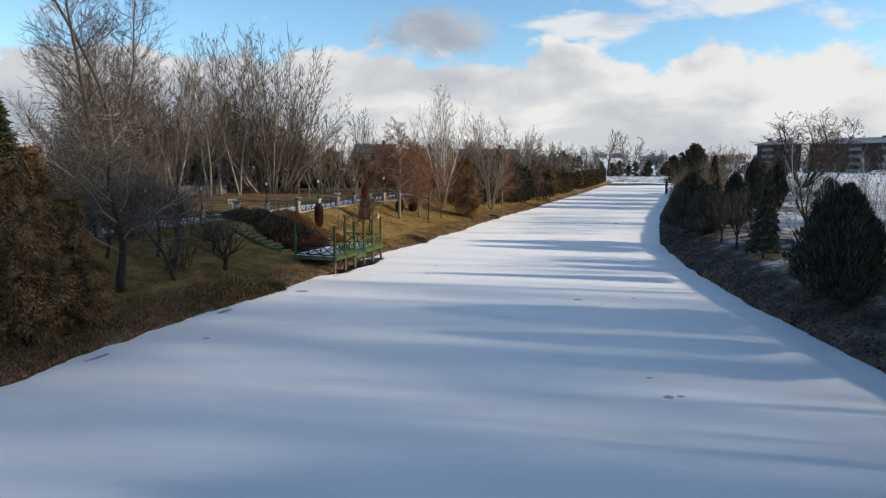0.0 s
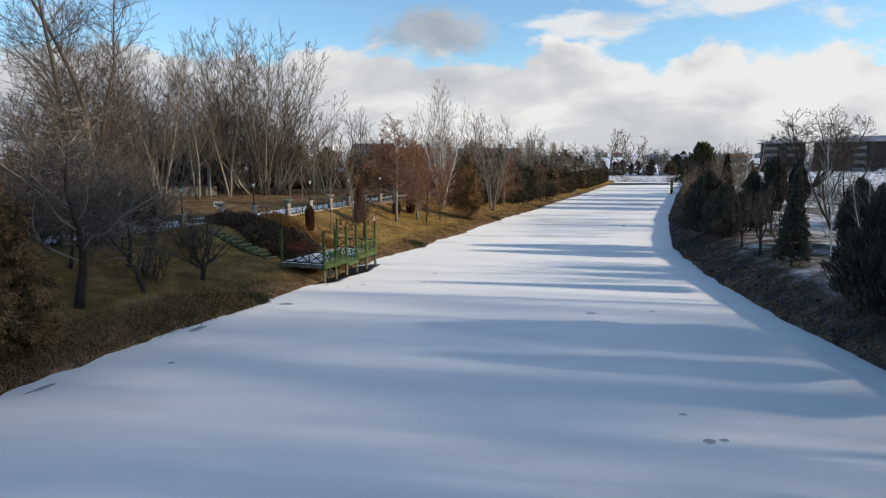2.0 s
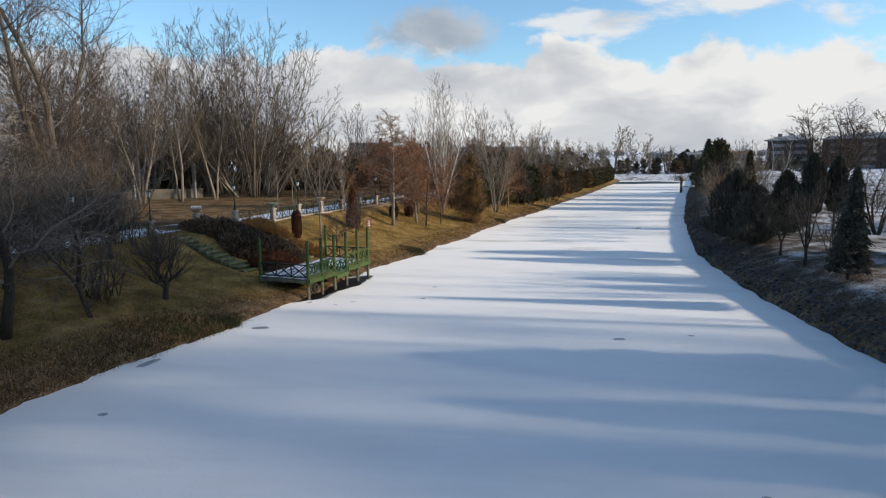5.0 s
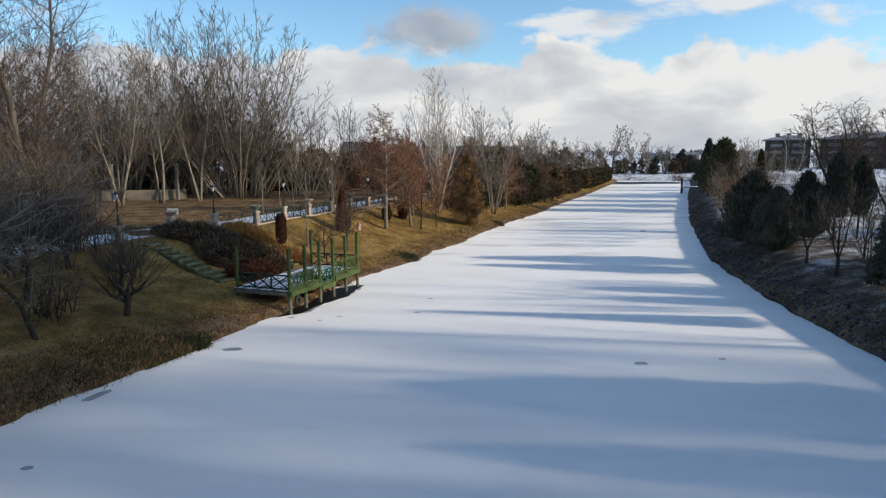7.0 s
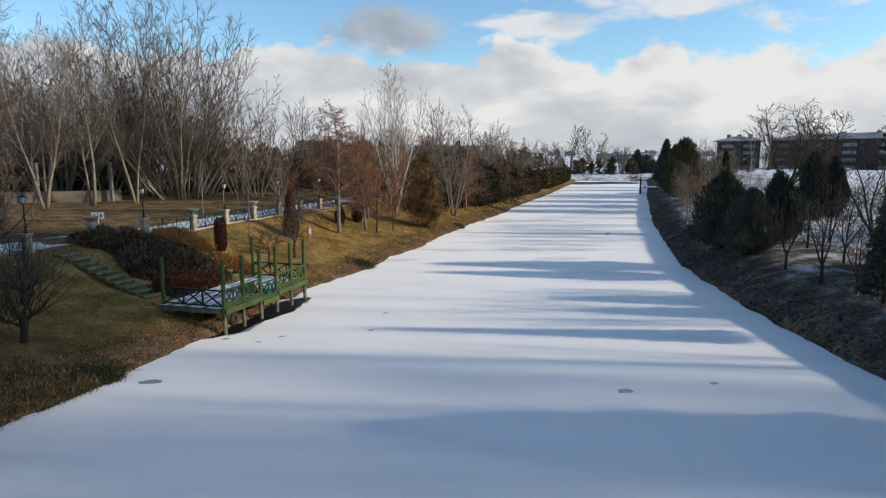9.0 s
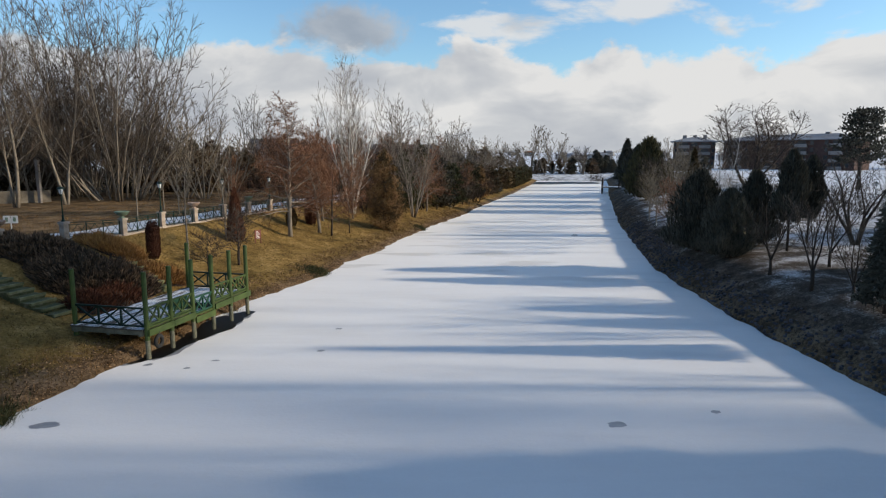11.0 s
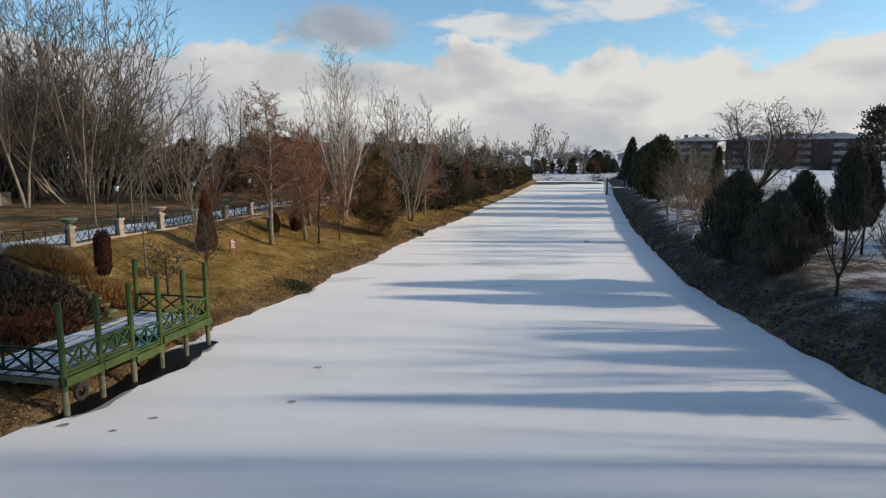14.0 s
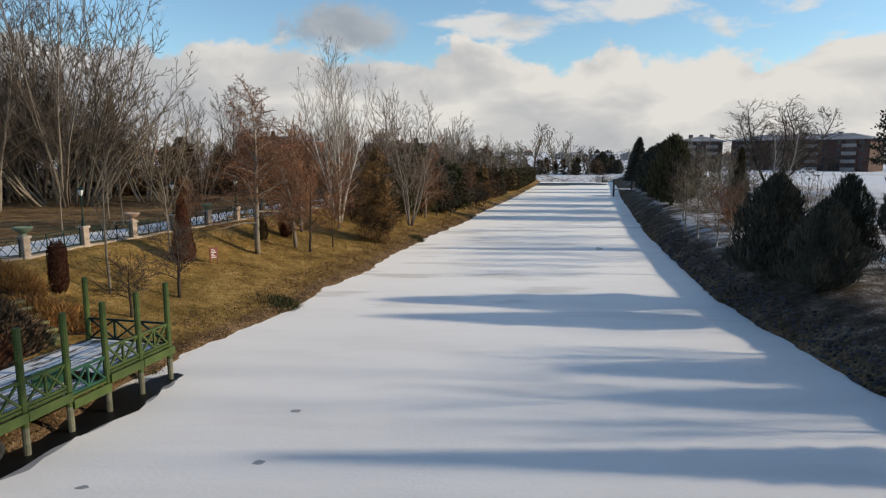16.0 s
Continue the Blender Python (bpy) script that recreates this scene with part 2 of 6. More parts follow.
M = {
    "ground": material("ground_cover", ground_colours, 0.95, gloss=0.1),
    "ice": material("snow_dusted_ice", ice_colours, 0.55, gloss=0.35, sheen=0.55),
    "birch": material("birch_bark", birch_colours),
    "stone": material("cut_stone", stone_colours),
    "deck": material("snowy_planks", snowy_paint((0.10, 0.085, 0.065))),
    "paver": material("snowy_paving", snowy_paint((0.24, 0.20, 0.18))),
    "step": material("mossy_step", mossy_step),
    "step_edge": material("pale_step_edge", pale_edge),
    "bark": mottled("grey_bark", (0.055, 0.046, 0.038), (0.17, 0.145, 0.118), 3.0, fine=22, stretch=(3, 3, 0.7)),
    "dark_bark": mottled("dark_bark", (0.018, 0.014, 0.011), (0.065, 0.05, 0.04), 3.0, fine=22, stretch=(3, 3, 0.7)),
    "pale_bark": mottled("pale_bark", (0.11, 0.09, 0.07), (0.30, 0.26, 0.21), 2.0, fine=22, stretch=(3, 3, 0.7)),
    "twig": mottled("grey_brown_twigs", (0.045, 0.035, 0.028), (0.125, 0.098, 0.075), 1.0, island=0.5),
    "tan_twig": mottled("tan_twigs", (0.090, 0.070, 0.046), (0.250, 0.195, 0.125), 0.8, island=0.5),
    "grey_twig": mottled("pale_grey_twigs", (0.075, 0.061, 0.049), (0.195, 0.160, 0.128), 1.0, island=0.5),
    "rust_twig": mottled("rusty_twigs", (0.085, 0.043, 0.025), (0.300, 0.148, 0.078), 1.0, island=0.5),
    "brown_twig": mottled("brown_shoots", (0.034, 0.024, 0.019), (0.105, 0.076, 0.056), 1.0, island=0.5),
    "dark_leaf": mottled("dark_needles", (0.026, 0.025, 0.018), (0.112, 0.104, 0.076), 1.2, island=0.6),
    "green_leaf": mottled("green_needles", (0.018, 0.024, 0.009), (0.070, 0.076, 0.028), 1.2, island=0.6),
    "bronze_leaf": mottled("bronzed_needles", (0.030, 0.022, 0.008), (0.115, 0.075, 0.028), 1.2, island=0.6),
    "thuja_leaf": material("browned_sprays", thuja_colours),
    "hedge_leaf": mottled("winter_juniper", (0.040, 0.028, 0.018), (0.180, 0.118, 0.072), 1.1, island=0.8),
    "olive_leaf": mottled("olive_needles", (0.024, 0.024, 0.010), (0.098, 0.086, 0.036), 1.2, island=0.6),
    "rust_leaf": mottled("rusty_needles", (0.040, 0.014, 0.007), (0.138, 0.052, 0.025), 1.4, island=0.6),
    "dry": mottled("dry_stalks", (0.060, 0.034, 0.015), (0.26, 0.150, 0.060), 0.8, island=0.7),
    "orange_dry": mottled("dry_orange_grass", (0.13, 0.060, 0.018), (0.42, 0.225, 0.075), 0.8, island=0.7),
    "litter": mottled("fallen_leaves", (0.060, 0.034, 0.016), (0.38, 0.24, 0.125), 2.0, island=1.1),
    "straw": mottled("dormant_grass", (0.070, 0.044, 0.013), (0.32, 0.200, 0.070), 0.5, island=0.7),
    "weed": mottled("green_weed", (0.026, 0.030, 0.011), (0.082, 0.086, 0.032), 0.8, island=0.7),
    "rubble": mottled("frosted_rubble", (0.016, 0.013, 0.013), (0.10, 0.09, 0.10), 1.1, island=0.5, fine=12),
    "paint": mottled("green_paint", (0.018, 0.036, 0.009), (0.074, 0.112, 0.026), 2.4, 0.6, 0.004, island=0.25),
    "teal": mottled("teal_paint", (0.008, 0.040, 0.022), (0.025, 0.100, 0.055), 2.4, 0.5, 0.003),
    "wet_wood": mottled("grey_green_pile", (0.055, 0.058, 0.040), (0.20, 0.20, 0.145), 5.0, 0.8, 0.006),
    "iron": mottled("dark_green_iron", (0.006, 0.018, 0.012), (0.020, 0.048, 0.034), 6.0, 0.5, 0.002, metal=0.3),
    "rubber": mottled("black_rubber", (0.008, 0.008, 0.008), (0.030, 0.030, 0.030), 8.0, 0.8, 0.003),
    "urn_green": mottled("verdigris_urn", (0.07, 0.13, 0.09), (0.25, 0.30, 0.22), 5.0),
    "urn_pink": mottled("pinkish_urn", (0.26, 0.17, 0.13), (0.50, 0.38, 0.31), 5.0),
    "opal": mottled("opal_glass", (0.55, 0.57, 0.58), (0.72, 0.74, 0.75), 9.0, 0.25, 0.001, gloss=0.5),
    "brick": mottled("dark_red_brick", (0.048, 0.028, 0.024), (0.105, 0.058, 0.048), 0.6, fine=4),
    "red_brick": mottled("orange_brick", (0.22, 0.085, 0.045), (0.42, 0.18, 0.10), 0.6, fine=4),
    "render": mottled("pale_render", (0.26, 0.25, 0.24), (0.42, 0.40, 0.38), 0.4, fine=5),
    "cream": mottled("cream_plaster", (0.30, 0.26, 0.20), (0.46, 0.40, 0.32), 0.4, fine=5),
    "old_plaster": mottled("stained_plaster", (0.13, 0.11, 0.085), (0.30, 0.26, 0.20), 0.5, fine=6),
    "roof_tile": mottled("red_roof_tiles", (0.16, 0.065, 0.035), (0.34, 0.14, 0.08), 1.0, fine=6),
    "grey_roof": mottled("snowy_grey_roof", (0.13, 0.13, 0.14), (0.34, 0.34, 0.35), 0.2, fine=3),
    "dark_roof": mottled("dark_roof", (0.03, 0.03, 0.035), (0.11, 0.10, 0.10), 0.5, fine=4),
    "band": mottled("concrete_band", (0.17, 0.15, 0.14), (0.31, 0.28, 0.26), 0.6, fine=5),
    "sill": mottled("dull_brick_sill", (0.06, 0.045, 0.04), (0.13, 0.10, 0.09), 0.6, fine=5),
    "glass": mottled("window_glass", (0.015, 0.018, 0.022), (0.05, 0.06, 0.07), 0.3, 0.12, 0.0005, gloss=0.6),
    "white": mottled("white_paint", (0.55, 0.55, 0.54), (0.78, 0.78, 0.77), 2.0),
    "red_sign": mottled("red_enamel", (0.12, 0.03, 0.024), (0.22, 0.07, 0.055), 3.0, 0.4, 0.001),
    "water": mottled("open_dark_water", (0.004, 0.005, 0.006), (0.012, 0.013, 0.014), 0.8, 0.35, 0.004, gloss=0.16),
    "hole": mottled("grey_slush", (0.19, 0.20, 0.22), (0.36, 0.37, 0.39), 3.0, 0.4, 0.004),
    "car_white": mottled("white_car_paint", (0.60, 0.60, 0.60), (0.70, 0.70, 0.70), 2.0, 0.25, 0.0005, gloss=0.6),
}

# ---------------------------------------------------------------- mesh tools


class Shape:
    """Gathers corners and faces of one mesh."""

    def __init__(self):
        self.v, self.f, self.second = [], [], set()

    def tube(self, points, radii, sides=6, close=True):
        base, side = len(self.v), None
        for i, p in enumerate(points):
            a = points[max(i - 1, 0)]
            b = points[min(i + 1, len(points) - 1)]
            d = (b - a).normalized()
            if side is None:
                side = d.orthogonal().normalized()
            side = side - d * side.dot(d)
            side = side.normalized() if side.length > 1e-6 else d.orthogonal().normalized()
            other = d.cross(side)
            for k in range(sides):
                w = 2 * math.pi * k / sides
                self.v.append(p + (side * math.cos(w) + other * math.sin(w)) * radii[i])
        for i in range(len(points) - 1):
            for k in range(sides):
                a, b = base + i * sides + k, base + i * sides + (k + 1) % sides
                self.f.append((a, b, b + sides, a + sides))
        if close and sides > 3:
            self.f.append(tuple(reversed(range(base, base + sides))))
            n = base + (len(points) - 1) * sides
            self.f.append(tuple(range(n, n + sides)))
        return self

    def spike(self, p, d, length, r):
        """A three-sided twig that ends in a point."""
        a = d.orthogonal().normalized() * r
        b = d.cross(a)
        n = len(self.v)
        self.v += [p + a, p - a * 0.5 + b * 0.87, p - a * 0.5 - b * 0.87, p + d * length]
        self.f += [(n, n + 1, n + 3), (n + 1, n + 2, n + 3), (n + 2, n, n + 3)]
        return self

    def box(self, low, high, m=None, bevel=0.0):
        """A box between two corners; with a bevel its upright edges are cut."""
        (x0, y0, z0), (x1, y1, z1) = low, high
        b = min(bevel, (x1 - x0) / 3, (y1 - y0) / 3)
        ring = [(x0 + b, y0), (x1 - b, y0), (x1, y0 + b), (x1, y1 - b), (x1 - b, y1), (x0 + b, y1), (x0, y1 - b), (x0, y0 + b)] if b > 0 else [(x0, y0), (x1, y0), (x1, y1), (x0, y1)]
        n, base = len(ring), len(self.v)
        for z in (z0, z1):
            for x, y in ring:
                p = Vector((x, y, z))
                self.v.append(m @ p if m else p)
        self.f.append(tuple(base + i for i in reversed(range(n))))
        self.f.append(tuple(base + n + i for i in range(n)))
        for i in range(n):
            j = (i + 1) % n
            self.f.append((base + i, base + j, base + n + j, base + n + i))
        return self

    def bar(self, a, b, wide, high=None):
        """A rectangular bar between two points."""
        a, b = Vector(a), Vector(b)
        d = (b - a).normalized()
        side = d.cross(Vector((0, 0, 1)))
        side = side.normalized() if side.length > 1e-4 else Vector((1, 0, 0))
        up = side.cross(d)
        h = wide if high is None else high
        base = len(self.v)
        for p in (a, b):
            for s, t in ((-1, -1), (1, -1), (1, 1), (-1, 1)):
                self.v.append(p + side * s * wide / 2 + up * t * h / 2)
        q = [base + i for i in range(8)]
        self.f += [(q[3], q[2], q[1], q[0]), (q[4], q[5], q[6], q[7])]
        for i in range(4):
            j = (i + 1) % 4
            self.f.append((q[i], q[j], q[4 + j], q[4 + i]))
        return self

    def turned(self, profile, sides=12, m=None):
        """A body of revolution from (radius, height) pairs."""
        base = len(self.v)
        for r, z in profile:
            for k in range(sides):
                w = 2 * math.pi * k / sides
                p = Vector((r * math.cos(w), r * math.sin(w), z))
                self.v.append(m @ p if m else p)
        for i in range(len(profile) - 1):
            for k in range(sides):
                a, b = base + i * sides + k, base + i * sides + (k + 1) % sides
                self.f.append((a, b, b + sides, a + sides))
        self.f.append(tuple(reversed(range(base, base + sides))))
        n = base + (len(profile) - 1) * sides
        self.f.append(tuple(range(n, n + sides)))
        return self

    def kite(self, p, along, side, long, wide):
        """A pointed blade of two triangles, slightly folded."""
        base = len(self.v)
        mid = p + along * long * 0.45
        fold = along.cross(side) * wide * 0.35
        self.v += [p, mid + side * wide + fold, p + along * long, mid - side * wide + fold]
        self.f += [(base, base + 1, base + 2), (base, base + 2, base + 3)]
        return self

    def mesh(self, name, mat, smooth=False):
        d = bpy.data.meshes.new(name)
        d.from_pydata([tuple(p) for p in self.v], [], self.f)
        for m in mat if isinstance(mat, (list, tuple)) else (mat,):
            d.materials.append(m)
        if self.second:
            d.polygons.foreach_set("material_index", [1 if i in self.second else 0 for i in range(len(self.f))])
        if smooth:
            d.polygons.foreach_set("use_smooth", [True] * len(d.polygons))
        d.update()
        return d


def part(name, shape, mat, parent, label="", smooth=False):
    data = shape if isinstance(shape, bpy.types.Mesh) else shape.mesh(name, mat, smooth)
    ob = new(name, data)
    ob.parent = parent
    if label:
        tagged(ob, label)
    return ob


def thing(name, m, label, category, group="", kind=""):
    ob = new(name)
    ob.empty_display_size = 0.2
    ob.matrix_basis = m
    return tagged(ob, label, category, group, kind)


def setting(name, shape, mat, label, category, smooth=False):
    return tagged(new(name, shape.mesh(name, mat, smooth)), label, category, kind="structure")


def again(ob, m, label=""):
    """A copy of a thing at the pose m, which may carry a scale."""
    c = copy_thing(ob, m)
    c.matrix_basis = m
    if label:
        tagged(c, label)
    return c


def at(x, y, z, turn=0.0, size=1.0, tall=None):
    return Matrix.LocRotScale((x, y, z), Euler((0, 0, radians(turn))), (size, size, tall or size))


# ---------------------------------------------------------------- lie of the land
LEFT = [(-420, -110), (-60, -19), (-20, -14.6), (-7.2, -13.1), (-2.8, -12.2), (0.4, -11.8), (3.1, -10.9), (6, -10.3), (10.5, -9.4), (16.5, -8.4), (18.6, -8.1), (22.1, -7.3),
        (25.6, -6.2), (33.4, -4.3), (44, -2.1), (60, 2.4), (68, 4.0), (100, 12), (130, 18.9), (160, 25)]
RIGHT = [(-420, -70), (-60, 11), (-20, 13.8), (-2.6, 13.0), (3.6, 12.25), (9.1, 11.8), (15.5, 11.55), (20, 11.65), (27, 12.0), (35.5, 13.6), (49.6, 16.3), (56, 17.8), (95, 27), (130, 36), (160, 43)]
END = 154.0
LEFT_RISE = [(-3, -0.6), (-0.4, -0.25), (0, 0.0), (0.12, 0.10), (0.35, 0.20), (1, 0.36), (3, 0.75), (5.7, 1.3), (8, 2.3), (9.2, 2.45), (30, 2.6), (400, 3.2), (3000, 14)]
RIGHT_RISE = [(-3, -0.6), (-0.4, -0.25), (0, 0.0), (0.12, 0.16), (0.35, 0.34), (1, 0.72), (2, 1.16), (3, 1.42), (6, 1.58), (30, 1.7), (400, 2.2), (3000, 14)]


def along(table, v):
    return float(np.interp(v, [p[0] for p in table], [p[1] for p in table]))


def wobble(y, k):
    return 0.28 * noise.noise((0.7 * y, k, 0)) + 0.17 * noise.noise((2.1 * y, k, 3)) + 0.25 * noise.noise((0.22 * y, k, 7))


def shore_left(y):
    return along(LEFT, y) + wobble(y, 1.7)


def shore_right(y):
    return along(RIGHT, y) + 0.55 * wobble(y, 9.1)


def rough_land(x, y):
    return 0.05 * noise.noise((x * 0.8, y * 0.8, 0)) + 0.10 * noise.noise((x * 0.2, y * 0.2, 5))


def land(x, y):
    l, r = shore_left(y) - x, x - shore_right(y)
    z = along(LEFT_RISE, l) if l > r else along(RIGHT_RISE, r)
    d = max(l, r)
    if y > END:
        z = max(z, along([(0, -0.3), (0.5, 0.1), (2, 0.7), (5, 1.3), (60, 1.7), (400, 2.6), (1200, 14), (3000, 22)], y - END))
    if d > 0.5:
        z += rough_land(x, y) * min(1, (d - 0.5) / 2)
    return z


def make_ground():
    rows = [-3000, -1200, -600, -420, -250, -150, -100, -70, -50, -40, -32] + [-26 + 0.25 * i for i in range(348)] + [61 + i for i in range(93)]
    rows += [END - 0.3, END, END + 0.5, END + 1, END + 2, END + 3.5, END + 5, END + 10, 180, 200, 230, 270, 330, 420, 600, 900, 1400, 2200, 3200]
    off = [0, 0.12, 0.35, 0.65, 1, 1.4, 1.9, 2.4, 3, 3.6, 4.2, 4.9, 5.7, 6.4, 7.2, 8, 8.6, 9.2, 10, 11.5, 13, 15, 18, 22, 27, 33, 42, 55, 80, 130, 250, 500, 1200, 3000]
    s, soil, snow = Shape(), [], []
    for y in rows:
        l, r = shore_left(y), shore_right(y)
        xs = [l - d for d in reversed(off)] + [l + 0.4, l + 3, (l + r) / 2, r - 3, r - 0.4] + [r + d for d in off]
        for x in xs:
            s.v.append(Vector((x, y, land(x, y))))
            dl, dr = l - x, x - r
            if y > END:
                soil.append(0.8)
                snow.append(along([(0, 0.62), (12, 0.80), (60, 0.85)], y - END))
            elif dl > dr:
                soil.append(along([(0, 0.95), (0.3, 0.62), (0.8, 0.36), (1.8, 0.15), (8.8, 0.15), (11, 0.60), (40, 0.62)], dl) + along([(8, 0.28), (14, 0.0)], y))
                snow.append(along([(0, 0.0), (40, 0.0), (90, 0.35), (300, 0.7)], dl))
            else:
                soil.append(along([(0, 1.0), (1.3, 0.95), (2.4, 0.62), (8, 0.5), (30, 0.4)], dr))
                snow.append(along([(0, 0.12), (0.8, 0.28), (1.6, 0.34), (2.6, 0.52), (9, 0.57), (18, 0.58), (28, 0.66), (38, 0.95), (400, 0.9)], dr))
    n = len(xs)
    for i in range(len(rows) - 1):
        for k in range(n - 1):
            a = i * n + k
            s.f.append((a, a + 1, a + n + 1, a + n))
    ob = setting("ground", s, M["ground"], "dormant grass banks with bare soil and thin snow", "ground", True)
    for name, values in (("bare_soil", soil), ("snow_cover", snow)):
        ob.data.attributes.new(name, "FLOAT", "POINT").data.foreach_set("value", values)


def make_ice():
    rows = [-420, -250, -120, -60, -40] + [-30 + 2 * i for i in range(93)] + [END + 0.6]
    s = Shape()
    for y in rows:
        for k in range(9):
            l, r = along(LEFT, y) - 1.2, along(RIGHT, y) + 1.0
            s.v.append(Vector((l + (r - l) * k / 8, y, 0)))
    for i in range(len(rows) - 1):
        for k in range(8):
            a = i * 9 + k
            s.f.append((a, a + 1, a + 10, a + 9))
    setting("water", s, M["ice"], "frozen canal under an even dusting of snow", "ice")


make_ground()
make_ice()


def blot(name, x, y, rx, ry, mat, label, turn=0.0, z=0.004, kind="structure", category="water", seed=0):
    """A flat puddle with an uneven rim."""
    rng = random.Random(seed)
    s, n = Shape(), 28
    s.v.append(Vector((0, 0, z)))
    for k in range(n):
        w = 2 * math.pi * k / n
        g = 1 + 0.35 * noise.noise((math.cos(w) * 1.6, math.sin(w) * 1.6, seed * 3.1)) + rng.uniform(-0.06, 0.06)
        s.v.append(Vector((rx * g * math.cos(w), ry * g * math.sin(w), z)))
    for k in range(n):
        s.f.append((0, 1 + k, 1 + (k + 1) % n))
    ob = new(name, s.mesh(name, mat))
    ob.matrix_basis = at(x, y, 0, turn)
    return tagged(ob, label, category, kind=kind)


for i, (x, y, rx, ry, turn) in enumerate([(-9.15, 12.4, 1.8, 0.92, 75), (-8.45, 14.6, 1.7, 0.86, 77), (-7.9, 16.4, 0.8, 0.55, 75)]):
    blot("water_slush", x, y, rx, ry, M["hole"], "grey slush round the thawed water", turn, 0.002 + 0.0005 * i, seed=40 + i)
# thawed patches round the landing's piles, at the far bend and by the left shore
# the landing's black patches also paint the shade under its deck
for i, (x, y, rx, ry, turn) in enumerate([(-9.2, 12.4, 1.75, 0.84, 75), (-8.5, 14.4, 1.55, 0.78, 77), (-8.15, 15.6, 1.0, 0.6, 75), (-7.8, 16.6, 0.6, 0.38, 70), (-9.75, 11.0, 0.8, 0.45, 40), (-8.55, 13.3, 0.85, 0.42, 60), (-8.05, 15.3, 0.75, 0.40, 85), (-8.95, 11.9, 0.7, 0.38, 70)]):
    blot("water_thaw", x, y, rx, ry, M["water"], "thawed water and painted shade beneath the landing stage", turn, 0.004 + 0.001 * i, seed=i)
blot("water_bend", 27.0, 141, 10.5, 7.5, M["water"], "open dark water beside the snowy ice", 15, seed=11)
for i, (x, y, rx, ry) in enumerate([(4.3, 6.4, 0.22, 0.17), (6.95, 7.15, 0.13, 0.10), (5.95, -5.5, 0.14, 0.12), (6.3, -5.4, 0.10, 0.08), (5.7, -4.0, 0.10, 0.08), (-3.75, 12.0, 0.13, 0.10), (-3.6, 14.6, 0.12, 0.10),
                                     (-9.1, 6.3, 0.32, 0.18), (-8.7, 10.6, 0.14, 0.10), (-6.8, 11.0, 0.12, 0.07), (-7.4, 10.3, 0.1, 0.06), (10.6, 42.0, 0.7, 0.25), (-10.9, 1.9, 0.5, 0.16), (-9.6, -2.0, 0.12, 0.1), (-12.0, -4.6, 0.5, 0.11)]):
    blot("ice_hole", x, y, rx, ry, M["hole"], "small grey slush hole in the snowy ice", 75 if rx > 0.4 else 10, 0.004, "", "ice hole", seed=20 + i)

# ---------------------------------------------------------------- trees
BASE = {}


def polyline(rng, p, d, length, n, wander, lift):
    pts = [p]
    for _ in range(n):
        d = (d + Vector((rng.gauss(0, wander), rng.gauss(0, wander), rng.gauss(0, wander) + lift))).normalized()
        p = p + d * (length / n)
        pts.append(p)
    return pts


def turn_from(rng, d, angle, azimuth):
    side = d.orthogonal().normalized()
    side = Matrix.Rotation(azimuth, 3, d) @ side
    return (d * math.cos(angle) + side * math.sin(angle)).normalized()


